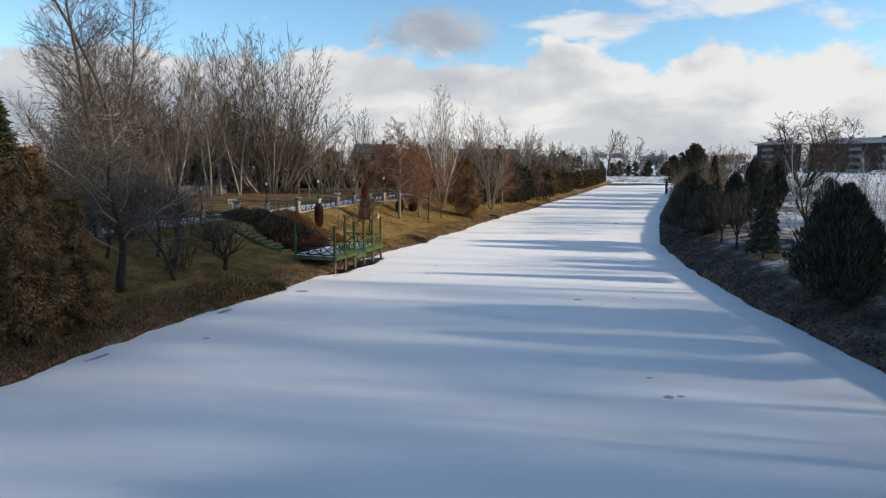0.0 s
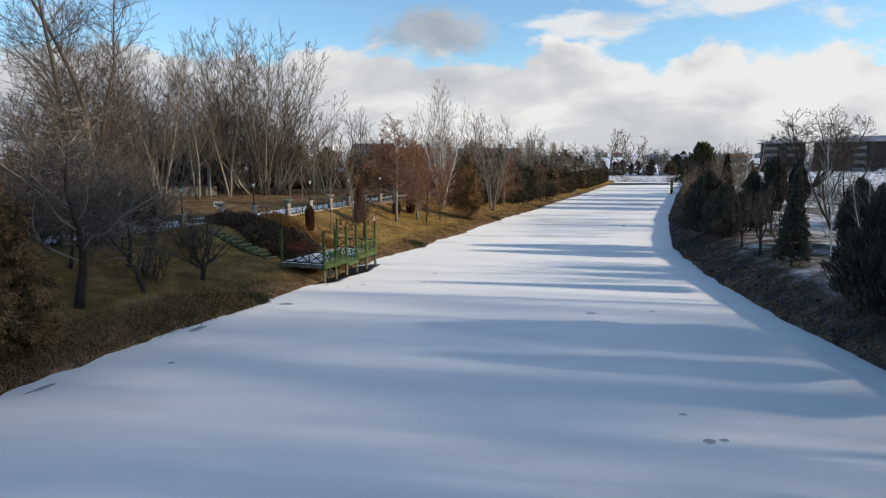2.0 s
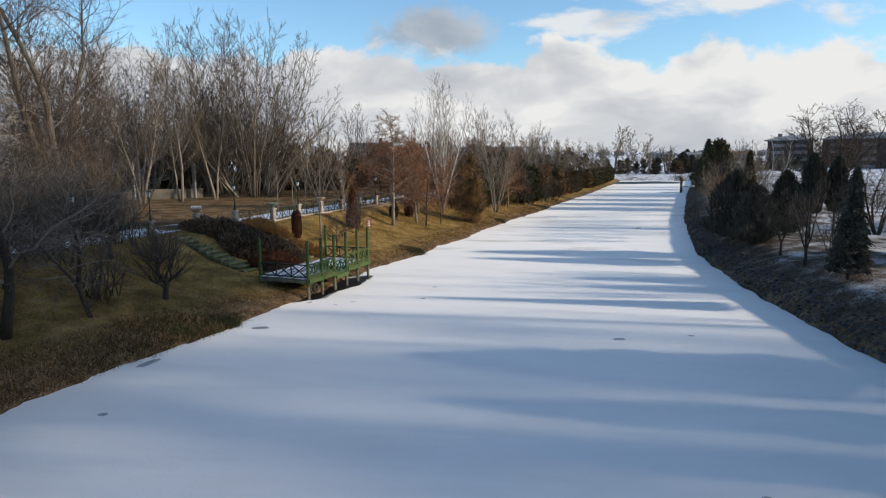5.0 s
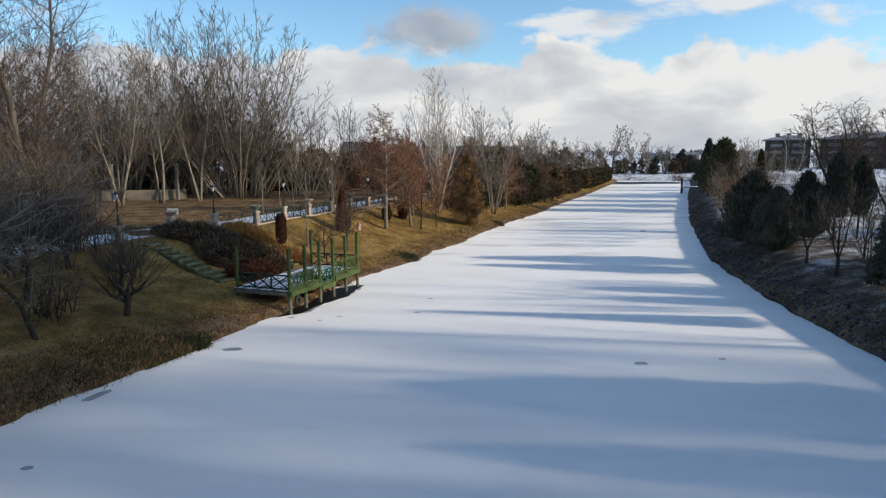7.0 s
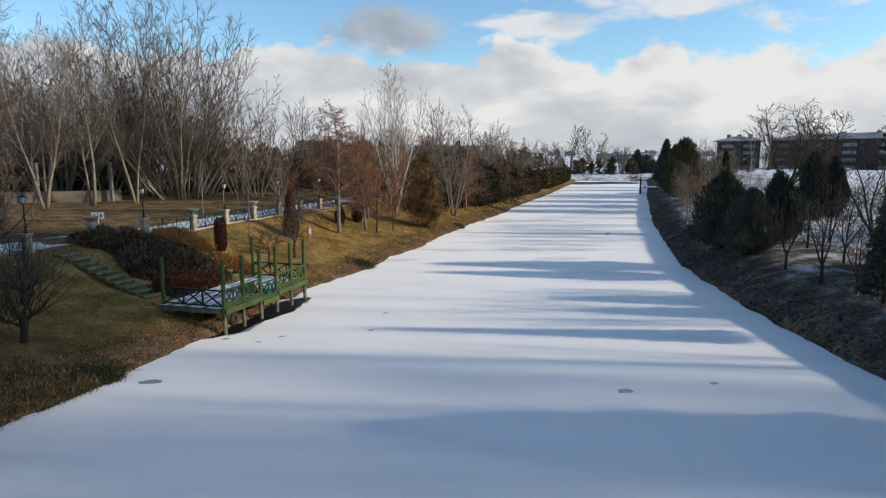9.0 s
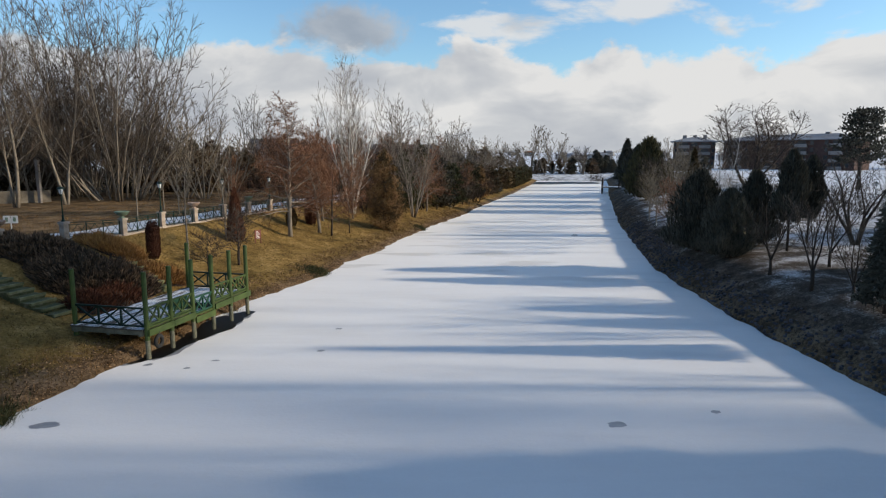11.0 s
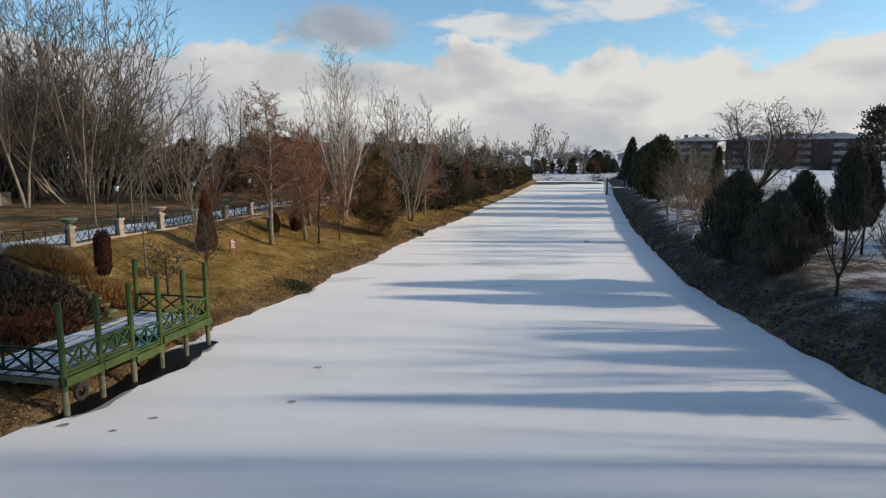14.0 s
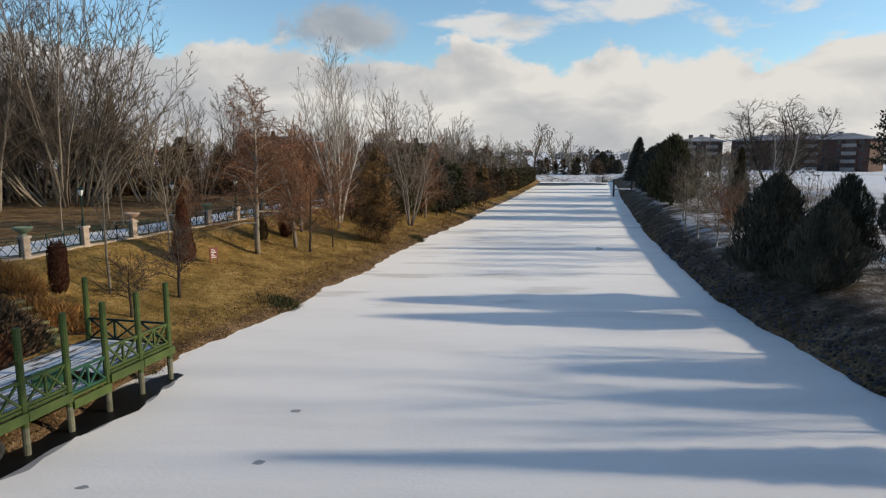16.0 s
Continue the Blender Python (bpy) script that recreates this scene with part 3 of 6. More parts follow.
def bare_tree(seed, height, stems=1, lean=0.0, radius=0.2, levels=((24, 45, 0.34, 0.25), (8, 40, 0.42, 0.2), (5, 35, 0.45, 0.2)), lift=0.03, wander=0.06, twig=0.009,
              crown=None, droop=0.0, spread=0.0, stem_lift=0.012):
    """Stems and crown of a leafless tree. levels: children, angle, length ratio, bare share of the parent."""
    rng = random.Random(seed)
    trunks, top = [], Shape()

    def limb(p, d, length, r, level):
        if level == len(levels):
            top.spike(p, d, length, twig)
            return
        segs = (9, 5, 2, 2)[min(level, 3)]
        pts = polyline(rng, p, d, length, segs, wander * (0.5 if level == 0 else 1.2), lift if level else stem_lift)
        if droop and level:
            pts = [q - Vector((0, 0, droop * (i / segs) ** 2 * length)) for i, q in enumerate(pts)]
        radii = [max(r * (1 - i / segs) ** 0.9 + twig * (i / segs), twig) for i in range(segs + 1)]
        if level == 0:
            trunks.append(Shape().tube(pts, radii, 8))
        else:
            n = len(top.f)
            top.tube(pts, radii, (8, 4, 3)[min(level, 2)], False)
            if level == 1:
                top.second.update(range(n, len(top.f)))
        many, angle, ratio, bare = levels[level]
        many = max(2, int(round(many * (0.7 + 0.3 * rng.random()) if level else many)))
        start = rng.uniform(0, 6.3)
        for j in range(many):
            f = bare + (1 - bare) * ((j + rng.random() * 0.9) / many)
            k = min(int(f * segs), segs - 1)
            q = pts[k].lerp(pts[k + 1], f * segs - k)
            way = (pts[k + 1] - pts[k]).normalized()
            a = radians(angle * rng.uniform(0.6, 1.35))
            child = turn_from(rng, way, a, start + j * 2.4 + rng.uniform(-0.5, 0.5))
            child = (child + Vector((0, 0, lift * 2))).normalized()
            size = ratio * length * rng.uniform(0.65, 1.2)
            if level == 0:
                size *= crown(f) if crown else (1.15 - 0.75 * f)
            limb(q, child, size, min(max(twig, radii[k] * rng.uniform(0.34, 0.5)), radii[k] * 0.8), level + 1)

    for i in range(stems):
        w = 2 * math.pi * i / max(stems, 1) + rng.uniform(-0.4, 0.4)
        tilt = lean * (0.15 + 0.85 * rng.random()) if stems > 1 else lean
        d = Vector((math.sin(tilt) * math.cos(w), math.sin(tilt) * math.sin(w), math.cos(tilt)))
        far = spread * rng.uniform(0.2, 1.0)
        p = Vector((far * math.cos(w), far * math.sin(w), -0.1)) if stems > 1 else Vector((0, 0, -0.1))
        h = height * (rng.uniform(0.84, 1.0) * (1 - 0.38 * tilt * tilt) if stems > 1 else 1)
        limb(p, d, h, radius * (rng.uniform(0.7, 1.0) if stems > 1 else 1), 0)
    return trunks, top


def grown(seed, height, stems=1, lean=0.0, spread=0.0, radius=0.2, bare=0.2, gaps=(0.7, 0.5, 0.3), angles=(42, 40, 36), ratios=(0.42, 0.5, 0.6), lift=(0.02, 0.10, 0.10),
          up=0.25, wander=0.05, twig=0.01, dome=None, crown=None, tips=3, forks=1):
    """A leafless tree whose limbs rise and fork at even gaps and stop at the crown's outline.
    dome: radius, height of the widest part and top of the crown."""
    rng = random.Random(seed)
    trunks, top = [], Shape()
    segs_of = (11, 6, 3)

    def inside(p, slack):
        if dome is None:
            return True
        r = math.hypot(p.x, p.y) / dome[0]
        z = (p.z - dome[1]) / (dome[2] - dome[1]) if p.z > dome[1] else (dome[1] - p.z) / (dome[1] * 1.9)
        return r ** 2.3 + abs(z) ** 2.3 < slack

    def grow(p, d, length, r, level):
        if level == len(gaps):
            top.spike(p, d, length, twig)
            for _ in range(forks):
                way = (turn_from(rng, d, rng.uniform(0.3, 0.7), rng.uniform(0, 6.3)) + Vector((0, 0, up))).normalized()
                top.spike(p + d * length * rng.uniform(0.1, 0.6), way, length * rng.uniform(0.5, 0.95), twig * 0.85)
            return
        segs = segs_of[level]
        step = length / segs
        slack = rng.uniform(0.82, 1.12)
        pts = [p]
        for i in range(segs):
            sway = wander * (1.0, 1.7, 2.2)[level]
            d = (d + Vector((rng.gauss(0, sway), rng.gauss(0, sway), rng.gauss(0, sway) + lift[level]))).normalized()
            q = pts[-1] + d * step
            if i > 0 and not inside(q, slack):
                break
            pts.append(q)
        n = len(pts) - 1
        long = n * step
        thin = max(twig * 1.3, r * 0.14)
        radii = [r + (thin - r) * (i / n) ** 0.85 for i in range(n + 1)]
        if level == 0:
            trunks.append(Shape().tube(pts, radii, 8))
        else:
            first = len(top.f)
            top.tube(pts, radii, (8, 5, 3)[level], False)
            if level == 1:
                top.second.update(range(first, len(top.f)))
        b = bare if level == 0 else 0.12
        many = max(2, int(long * (1 - b) / gaps[level] + rng.random()))
        start = rng.uniform(0, 6.3)
        for j in range(many):
            f = b + (1 - b) * (j + rng.random()) / many
            k = min(int(f * n), n - 1)
            at_point = pts[k].lerp(pts[k + 1], f * n - k)
            way = (pts[k + 1] - pts[k]).normalized()
            child = turn_from(rng, way, radians(angles[level] * rng.uniform(0.65, 1.3)), start + j * 2.4 + rng.uniform(-0.6, 0.6))
            child = (child + Vector((0, 0, up * (1.0, 1.4, 1.8)[level]))).normalized()
            size = ratios[level] * long * (1.05 - 0.6 * f) * rng.uniform(0.65, 1.25)
            if level == 0 and crown:
                size = ratios[0] * height * crown(f) * rng.uniform(0.75, 1.2)
            grow(at_point, child, max(size, twig * 14), min(radii[k] * 0.62, max(twig * 1.2, size * 0.0085)), level + 1)
        way = (pts[-1] - pts[-2]).normalized()
        for _ in range(tips):
            size = max(0.25, long * (0.10, 0.22, 0.4)[level]) * rng.uniform(0.6, 1.2)
            top.spike(pts[-1], (turn_from(rng, way, rng.uniform(0.05, 0.5), rng.uniform(0, 6.3)) + Vector((0, 0, up * 0.6))).normalized(), size, twig)

    for i in range(stems):
        w = 2 * math.pi * i / max(stems, 1) + rng.uniform(-0.4, 0.4)
        tilt = lean * (0.12 + 0.88 * rng.random()) if stems > 1 else lean
        d = Vector((math.sin(tilt) * math.cos(w), math.sin(tilt) * math.sin(w), math.cos(tilt)))
        far = spread * (0.15 + 0.85 * tilt / max(lean, 0.01)) * rng.uniform(0.6, 1.0) if stems > 1 else 0
        p = Vector((far * math.cos(w), far * math.sin(w), -0.1))
        grow(p, d, height * (rng.uniform(0.86, 1.0) if stems > 1 else 1), radius * (rng.uniform(0.65, 1.0) if stems > 1 else 1), 0)
    return trunks, top


def plant(kind, seed, build, x, y, height, base_height, label, category, wood, leaf, group="", turn=None, wide=1.0, sink=0.0, foot=0.0, limb=None):
    """A tree of a kind; the first of each kind and seed is built, the others share its meshes."""
    z = land(x, y) - 0.03 - sink
    size = height / base_height
    turn = (x * 37.7 + y * 11.3) % 360 if turn is None else turn
    m = at(x, y, z, turn, size * wide, size)
    key = (kind, seed)
    if key in BASE:
        return again(BASE[key], m, label)
    ob = thing(kind, m, label, category, group)
    a, b = build(seed)
    for stem in a if isinstance(a, list) else [a]:
        part("trunk" if not isinstance(a, list) or len(a) == 1 else "stem", stem, M[wood], ob, smooth=True)
    part("crown", b, [M[leaf], M[limb or wood]], ob)
    if foot:
        part("painted_foot", Shape().tube([Vector((0, 0, -0.05)), Vector((0, 0, 0.16)), Vector((0, 0.005, 0.34))], [foot * 1.2, foot * 1.1, foot], 9), M["white"], ob, "white-painted trunk foot")
    BASE[key] = ob
    return ob


def poplar(x, y, h, seed=1, label="tall leafless poplar with grey bark", wood="bark", leaf="twig", **k):
    return plant("poplar", (seed, leaf), lambda s: grown(
        s[0], 17, stems=2, lean=0.16, spread=0.3, radius=0.17, bare=0.20, gaps=(0.50, 0.40, 0.18), angles=(50, 46, 40), ratios=(0.34, 0.46, 0.72), lift=(0.02, 0.06, 0.06), up=0.16, wander=0.06, twig=0.0068,
        dome=(4.2, 8.5, 18), forks=2), x, y, h, 18, label, "tree", wood, leaf, **k)


def great_tree(x, y, h, seed=11, label="great leafless poplar with dense dark branches", **k):
    return plant("great_tree", seed, lambda s: grown(
        s, 19.6, stems=2, lean=0.10, spread=0.7, radius=0.30, bare=0.10, gaps=(0.34, 0.40, 0.21), angles=(60, 48, 44), ratios=(0.36, 0.44, 0.66), lift=(0.01, 0.045, 0.05), up=0.11, wander=0.085, twig=0.0068,
        dome=(5.4, 9.5, 20.3), crown=lambda f: 0.85 - 0.42 * f, forks=2), x, y, h, 20, label, "tree", "bark", "brown_twig", **k)


def fan_tree(x, y, h, seed=2, label="spreading many-stemmed leafless tree with brown twigs", leaf="twig", wood="pale_bark", **k):
    return plant("many_stemmed_tree", (seed, leaf), lambda s: grown(
        s[0], 19.0, stems=24, lean=0.74, spread=2.8, radius=0.105, bare=0.13, gaps=(0.58, 0.44, 0.17), angles=(48, 46, 40), ratios=(0.24, 0.46, 0.62), lift=(0.006, 0.06, 0.05), up=0.18, wander=0.055, twig=0.0118,
        dome=(9.2, 5.5, 18.2), tips=2, forks=1), x, y, h, 17.5, label, "tree", wood, leaf, limb="bark", **k)


def shrub_tree(x, y, h, seed=2, label="many-stemmed leafless shrub tree with tan twigs", leaf="tan_twig", **k):
    return plant("shrub_tree", (seed, leaf), lambda s: grown(
        s[0], 7, stems=7, lean=0.6, spread=0.5, radius=0.07, bare=0.16, gaps=(0.70, 0.45, 0.36), angles=(48, 46, 44), ratios=(0.36, 0.5, 0.8), lift=(0.03, 0.06, 0.05), up=0.16, twig=0.013, dome=(3.2, 2.6, 7.2), tips=2, forks=0),
        x, y, h, 7, label, "tree", "pale_bark", leaf, **k)


def birch(x, y, h, seed=3, label="leafless white-barked birch with fine upright twigs", stems=4, **k):
    return plant("birch", (seed, stems), lambda s: grown(
        s[0], 11.8, stems=s[1], lean=0.25 if s[1] > 1 else 0.03, spread=0.2, radius=0.095, bare=0.16, gaps=(0.36, 0.32, 0.19), angles=(44, 44, 40), ratios=(0.25, 0.46, 0.66), lift=(0.008, 0.08, 0.06), up=0.20, wander=0.05, twig=0.0056,
        dome=(2.9, 5.6, 12.2), forks=1), x, y, h, 12, label, "tree", "birch", "grey_twig", limb="birch", **k)


def vase_tree(x, y, h, seed=95, label="leafless vase-shaped tree with fine grey twigs", **k):
    return plant("vase_tree", seed, lambda s: grown(
        s, 9.8, stems=5, lean=0.42, spread=0.18, radius=0.08, bare=0.18, gaps=(0.42, 0.34, 0.20), angles=(48, 46, 42), ratios=(0.32, 0.46, 0.56), lift=(0.03, 0.07, 0.06), up=0.18, wander=0.05, twig=0.0085,
        dome=(3.0, 4.6, 10.2), forks=2), x, y, h, 10, label, "tree", "pale_bark", "grey_twig", **k)


def stand_tree(x, y, h, seed=1, label="tall leafless tree on the wooded bank", **k):
    return plant("stand_tree", seed, lambda s: grown(
        s, 15.6, stems=2, lean=0.2, spread=0.2, radius=0.20, bare=0.18, gaps=(0.70, 0.55, 0.36), angles=(52, 46, 42), ratios=(0.38, 0.46, 0.58), lift=(0.02, 0.06, 0.06), up=0.15, wander=0.06, twig=0.016, dome=(4.2, 7.5, 16.2), tips=2),
        x, y, h, 16, label, "tree", "bark", "twig", **k)


def shade_tree(x, y, h, seed=1, label="unseen tall leafless poplar added to shade the near ice", **k):
    return plant("high_poplar", seed, lambda s: grown(
        s, 25.5, radius=0.12, bare=0.40, gaps=(0.40, 0.55, 0.36), angles=(56, 48, 42), ratios=(0.26, 0.46, 0.60), lift=(0.01, 0.06, 0.06), up=0.15, wander=0.04, twig=0.021, dome=(5.0, 17, 26.5), tips=2),
        x, y, h, 26, label, "tree", "bark", "twig", **k)


def larch(x, y, h, seed=4, label="straight larch with rusty drooping twigs and pale trunk", **k):
    return plant("larch", seed, lambda s: bare_tree(
        s, 8.4, radius=0.15, levels=((46, 66, 0.40, 0.20), (13, 50, 0.42, 0.08), (11, 54, 0.50, 0.05)), lift=0.02, wander=0.09, twig=0.010, droop=0.10,
        crown=lambda f: 0.98 - 0.70 * f), x, y, h, 8.4, label, "tree", "pale_bark", "rust_twig", **k)


def broad(x, y, h, seed=5, label="old leafless tree with an open spreading crown", wood="bark", leaf="twig", **k):
    return plant("broad_tree", (seed, leaf), lambda s: grown(
        s[0], 9.2, stems=6, lean=0.85, spread=0.25, radius=0.17, bare=0.20, gaps=(0.31, 0.31, 0.17) if s[0] == 6 else (0.45, 0.4, 0.24), angles=(56, 50, 46), ratios=(0.42, 0.48, 0.56), lift=(0.02, 0.035, 0.04), up=0.10, wander=0.10, twig=0.0125 if s[0] == 6 else 0.0085,
        dome=(5.0, 4.6, 9.4), forks=2), x, y, h, 9, label, "tree", wood, leaf, **k)


def willow(x, y, h, seed=100, label="low bank willow with tangled grey limbs", **k):
    return plant("willow", seed, lambda s: bare_tree(
        s, 5, radius=0.115, levels=((14, 48, 0.62, 0.26), (9, 44, 0.48, 0.15), (8, 44, 0.5, 0.1), (4, 44, 0.55, 0.1)), lift=0.045, wander=0.19, twig=0.0065, droop=0.02,
        crown=lambda f: 1.25 - 0.85 * f), x, y, h, 5, label, "tree", "dark_bark", "grey_twig", limb="pale_bark", **k)


def far_tree(x, y, h, seed=5, label="far leafless tree in the town", wood="bark", leaf="twig", **k):
    return plant("far_tree", (seed, leaf), lambda s: grown(
        s[0], 8.8, stems=2, lean=0.35, spread=0.1, radius=0.20, bare=0.22, gaps=(0.62, 0.55, 0.46), angles=(52, 48, 44), ratios=(0.46, 0.50, 0.7), lift=(0.02, 0.05, 0.05), up=0.14, wander=0.07, twig=0.026, dome=(3.9, 5.0, 9.2), tips=3, forks=1),
        x, y, h, 9, label, "tree", wood, leaf, **k)


def forked(seed):
    """A short bole that opens into a vase of fine limbs."""
    trunks, top = grown(seed, 2.9, stems=4, lean=0.55, spread=0.03, radius=0.05, bare=0.10, gaps=(0.20, 0.17, 0.11), angles=(46, 44, 42), ratios=(0.42, 0.5, 0.6), lift=(0.03, 0.06, 0.06), up=0.16, wander=0.06, twig=0.0055,
                        dome=(1.35, 1.5, 3.0), tips=2)
    for shape in trunks + [top]:
        shape.v = [p + Vector((0, 0, 0.85)) for p in shape.v]
    trunks.append(Shape().tube([Vector((0, 0, -0.1)), Vector((0.02, 0, 0.4)), Vector((0, 0.01, 0.95))], [0.085, 0.068, 0.062], 8))
    return trunks, top


def forked_tree(x, y, h, seed=16, label="young leafless tree forking low with dark limbs", **k):
    return plant("forked_tree", seed, lambda s: forked(s), x, y, h, 3.6, label, "tree", "dark_bark", "twig", **k)


def small_tree(x, y, h, seed=6, label="small leafless tree with a rounded brown crown", leaf="brown_twig", wood="dark_bark", **k):
    return plant("small_tree", (seed, leaf, wood), lambda s: bare_tree(
        s[0], 3.2, radius=0.055, levels=((19, 55, 0.55, 0.30), (9, 44, 0.48, 0.12), (11, 42, 0.5, 0.08)), lift=0.06, wander=0.08, twig=0.006,
        crown=lambda f: 1.2 - 0.7 * f), x, y, h, 3.2, label, "tree", wood, leaf, **k)


def sapling(x, y, h, seed=7, label="slender leafless sapling with a few upright twigs", **k):
    return plant("sapling", seed, lambda s: bare_tree(
        s, 4.4, radius=0.058, levels=((10, 30, 0.30, 0.42), (6, 32, 0.4, 0.2), (4, 30, 0.4, 0.2)), lift=0.05, wander=0.07, twig=0.006, crown=lambda f: 1.1 - 0.4 * f),
        x, y, h, 4.4, label, "tree", "pale_bark", "tan_twig", **k)


def pollard(x, y, h, seed=8, label="pollarded willow with long bare shoots on the bank", **k):
    def build(s):
        rng = random.Random(s)
        top = Shape()
        pts = polyline(rng, Vector((0, 0, -0.1)), Vector((rng.uniform(-0.2, 0.2), rng.uniform(-0.2, 0.2), 1)).normalized(), 0.95, 5, 0.1, 0)
        wood = Shape().tube(pts, [0.12, 0.10, 0.09, 0.09, 0.12, 0.10], 8)
        for i in range(7):
            w, lean = i * 0.9 + rng.uniform(-0.3, 0.3), rng.uniform(0.45, 1.15)
            d = Vector((math.sin(lean) * math.cos(w), math.sin(lean) * math.sin(w), math.cos(lean)))
            arm = polyline(rng, pts[rng.choice((3, 4, 5))], d, rng.uniform(0.6, 1.15), 4, 0.20, 0.03)
            n = len(top.f)
            top.tube(arm, [0.055, 0.045, 0.04, 0.036, 0.03], 6)
            top.second.update(range(n, len(top.f)))
            for _ in range(11):
                e = turn_from(rng, (d + Vector((0, 0, 0.5))).normalized(), rng.uniform(0.1, 0.75), rng.uniform(0, 6.3))
                shoot = polyline(rng, arm[rng.choice((1, 2, 3, 4, 4))], e, rng.uniform(0.9, 2.1), 4, 0.12, 0.03)
                top.tube(shoot, [0.014, 0.012, 0.010, 0.008, 0.005], 3, False)
                for _ in range(3):
                    k2 = rng.randrange(1, 5)
                    top.spike(shoot[k2], turn_from(rng, e, rng.uniform(0.3, 0.8), rng.uniform(0, 6.3)), rng.uniform(0.2, 0.6), 0.006)
        return wood, top

    return plant("pollard_willow", seed, build, x, y, h, 2.8, label, "tree", "dark_bark", "twig", **k)


def thicket(x, y, h, seed=9, label="dense leafless thicket of brown shoots", leaf="brown_twig", **k):
    def build(s):
        rng = random.Random(s)
        top = Shape()
        wood = Shape().tube([Vector((0, 0, -0.1)), Vector((0.1, 0, 0.8)), Vector((0.05, 0.1, 1.6))], [0.06, 0.045, 0.03], 6)
        for i in range(24):
            w, lean = rng.uniform(0, 6.3), rng.uniform(0.0, 0.85)
            d = Vector((math.sin(lean) * math.cos(w), math.sin(lean) * math.sin(w), math.cos(lean)))
            p = Vector((rng.gauss(0, 0.5), rng.gauss(0, 0.5), -0.1))
            stem = polyline(rng, p, d, rng.uniform(1.5, 3.3), 4, 0.10, 0.02)
            n = len(top.f)
            top.tube(stem, [0.035, 0.028, 0.02, 0.013, 0.008], 3, False)
            top.second.update(range(n, len(top.f)))
            for _ in range(9):
                k2 = rng.randrange(1, 5)
                e = turn_from(rng, d, rng.uniform(0.4, 1.0), rng.uniform(0, 6.3))
                size = rng.uniform(0.5, 1.2)
                top.spike(stem[k2], e, size, 0.012)
                for _ in range(3):
                    top.spike(stem[k2] + e * size * rng.uniform(0.2, 0.8), turn_from(rng, e, rng.uniform(0.4, 0.9), rng.uniform(0, 6.3)), rng.uniform(0.3, 0.8), 0.010)
        return wood, top

    return plant("thicket", (seed, leaf), lambda s: build(s[0]), x, y, h, 3.0, label, "shrub", "dark_bark", leaf, **k)


def foliage(seed, height, profile, count, blade, wide, upward=0.4, trunk=0.12, bare=0.0, lumps=0.28, core=0.72, tiers=0):
    """Trunk and a crown of many small sprays round a lumpy body."""
    rng = random.Random(seed)
    wood, green = Shape(), Shape()
    wood.tube([Vector((0, 0, -0.1)), Vector((0.02, 0, height * 0.4)), Vector((0, 0.02, height * 0.93))], [trunk, trunk * 0.7, 0.015], 7)

    def lump(w, f):
        g = 1 + lumps * noise.noise((math.cos(w) * 1.4 + seed, math.sin(w) * 1.4, f * height * 0.75)) + lumps * 0.8 * noise.noise((math.cos(w) * 3.4 + seed, math.sin(w) * 3.4, f * height * 2.0))
        if tiers:
            g *= 0.72 + 0.42 * (1 - (f * tiers + 0.35 * noise.noise((math.cos(w), math.sin(w), seed))) % 1.0)
        return max(g, 0.2)

    if core:
        rings, sides = 14, 14
        base = len(green.v)
        for i in range(rings + 1):
            f = i / rings
            for k in range(sides):
                w = 2 * math.pi * k / sides
                r = profile(f) * lump(w, f) * core * (0.98 if 0 < i < rings else 0.05)
                green.v.append(Vector((r * math.cos(w), r * math.sin(w), height * (bare + (1 - bare) * f * 0.97))))
        for i in range(rings):
            for k in range(sides):
                a, b = base + i * sides + k, base + i * sides + (k + 1) % sides
                green.f.append((a, b, b + sides, a + sides))
    top = max(profile(i / 40) for i in range(41))
    made = 0
    while made < count:
        f = rng.random()
        r0 = profile(f)
        if rng.random() > 0.12 + 0.88 * r0 / top:
            continue
        w = rng.uniform(0, 2 * math.pi)
        r = r0 * lump(w, f) * (core + (1.06 - core) * rng.random() ** 0.6 if core else rng.uniform(0.15, 1.0) ** 0.6)
        out = Vector((math.cos(w), math.sin(w), 0))
        p = out * r + Vector((0, 0, height * (bare + (1 - bare) * f)))
        d = (out * rng.uniform(0.5, 1) + Vector((rng.gauss(0, 0.35), rng.gauss(0, 0.35), upward + rng.gauss(0, 0.3)))).normalized()
        side = d.cross(Vector((rng.gauss(0, 1), rng.gauss(0, 1), rng.gauss(0, 1)))).normalized()
        length = blade * rng.uniform(0.6, 1.4)
        green.kite(p - d * length * 0.3, d, side, length, wide * rng.uniform(0.7, 1.3))
        made += 1
    return wood, green


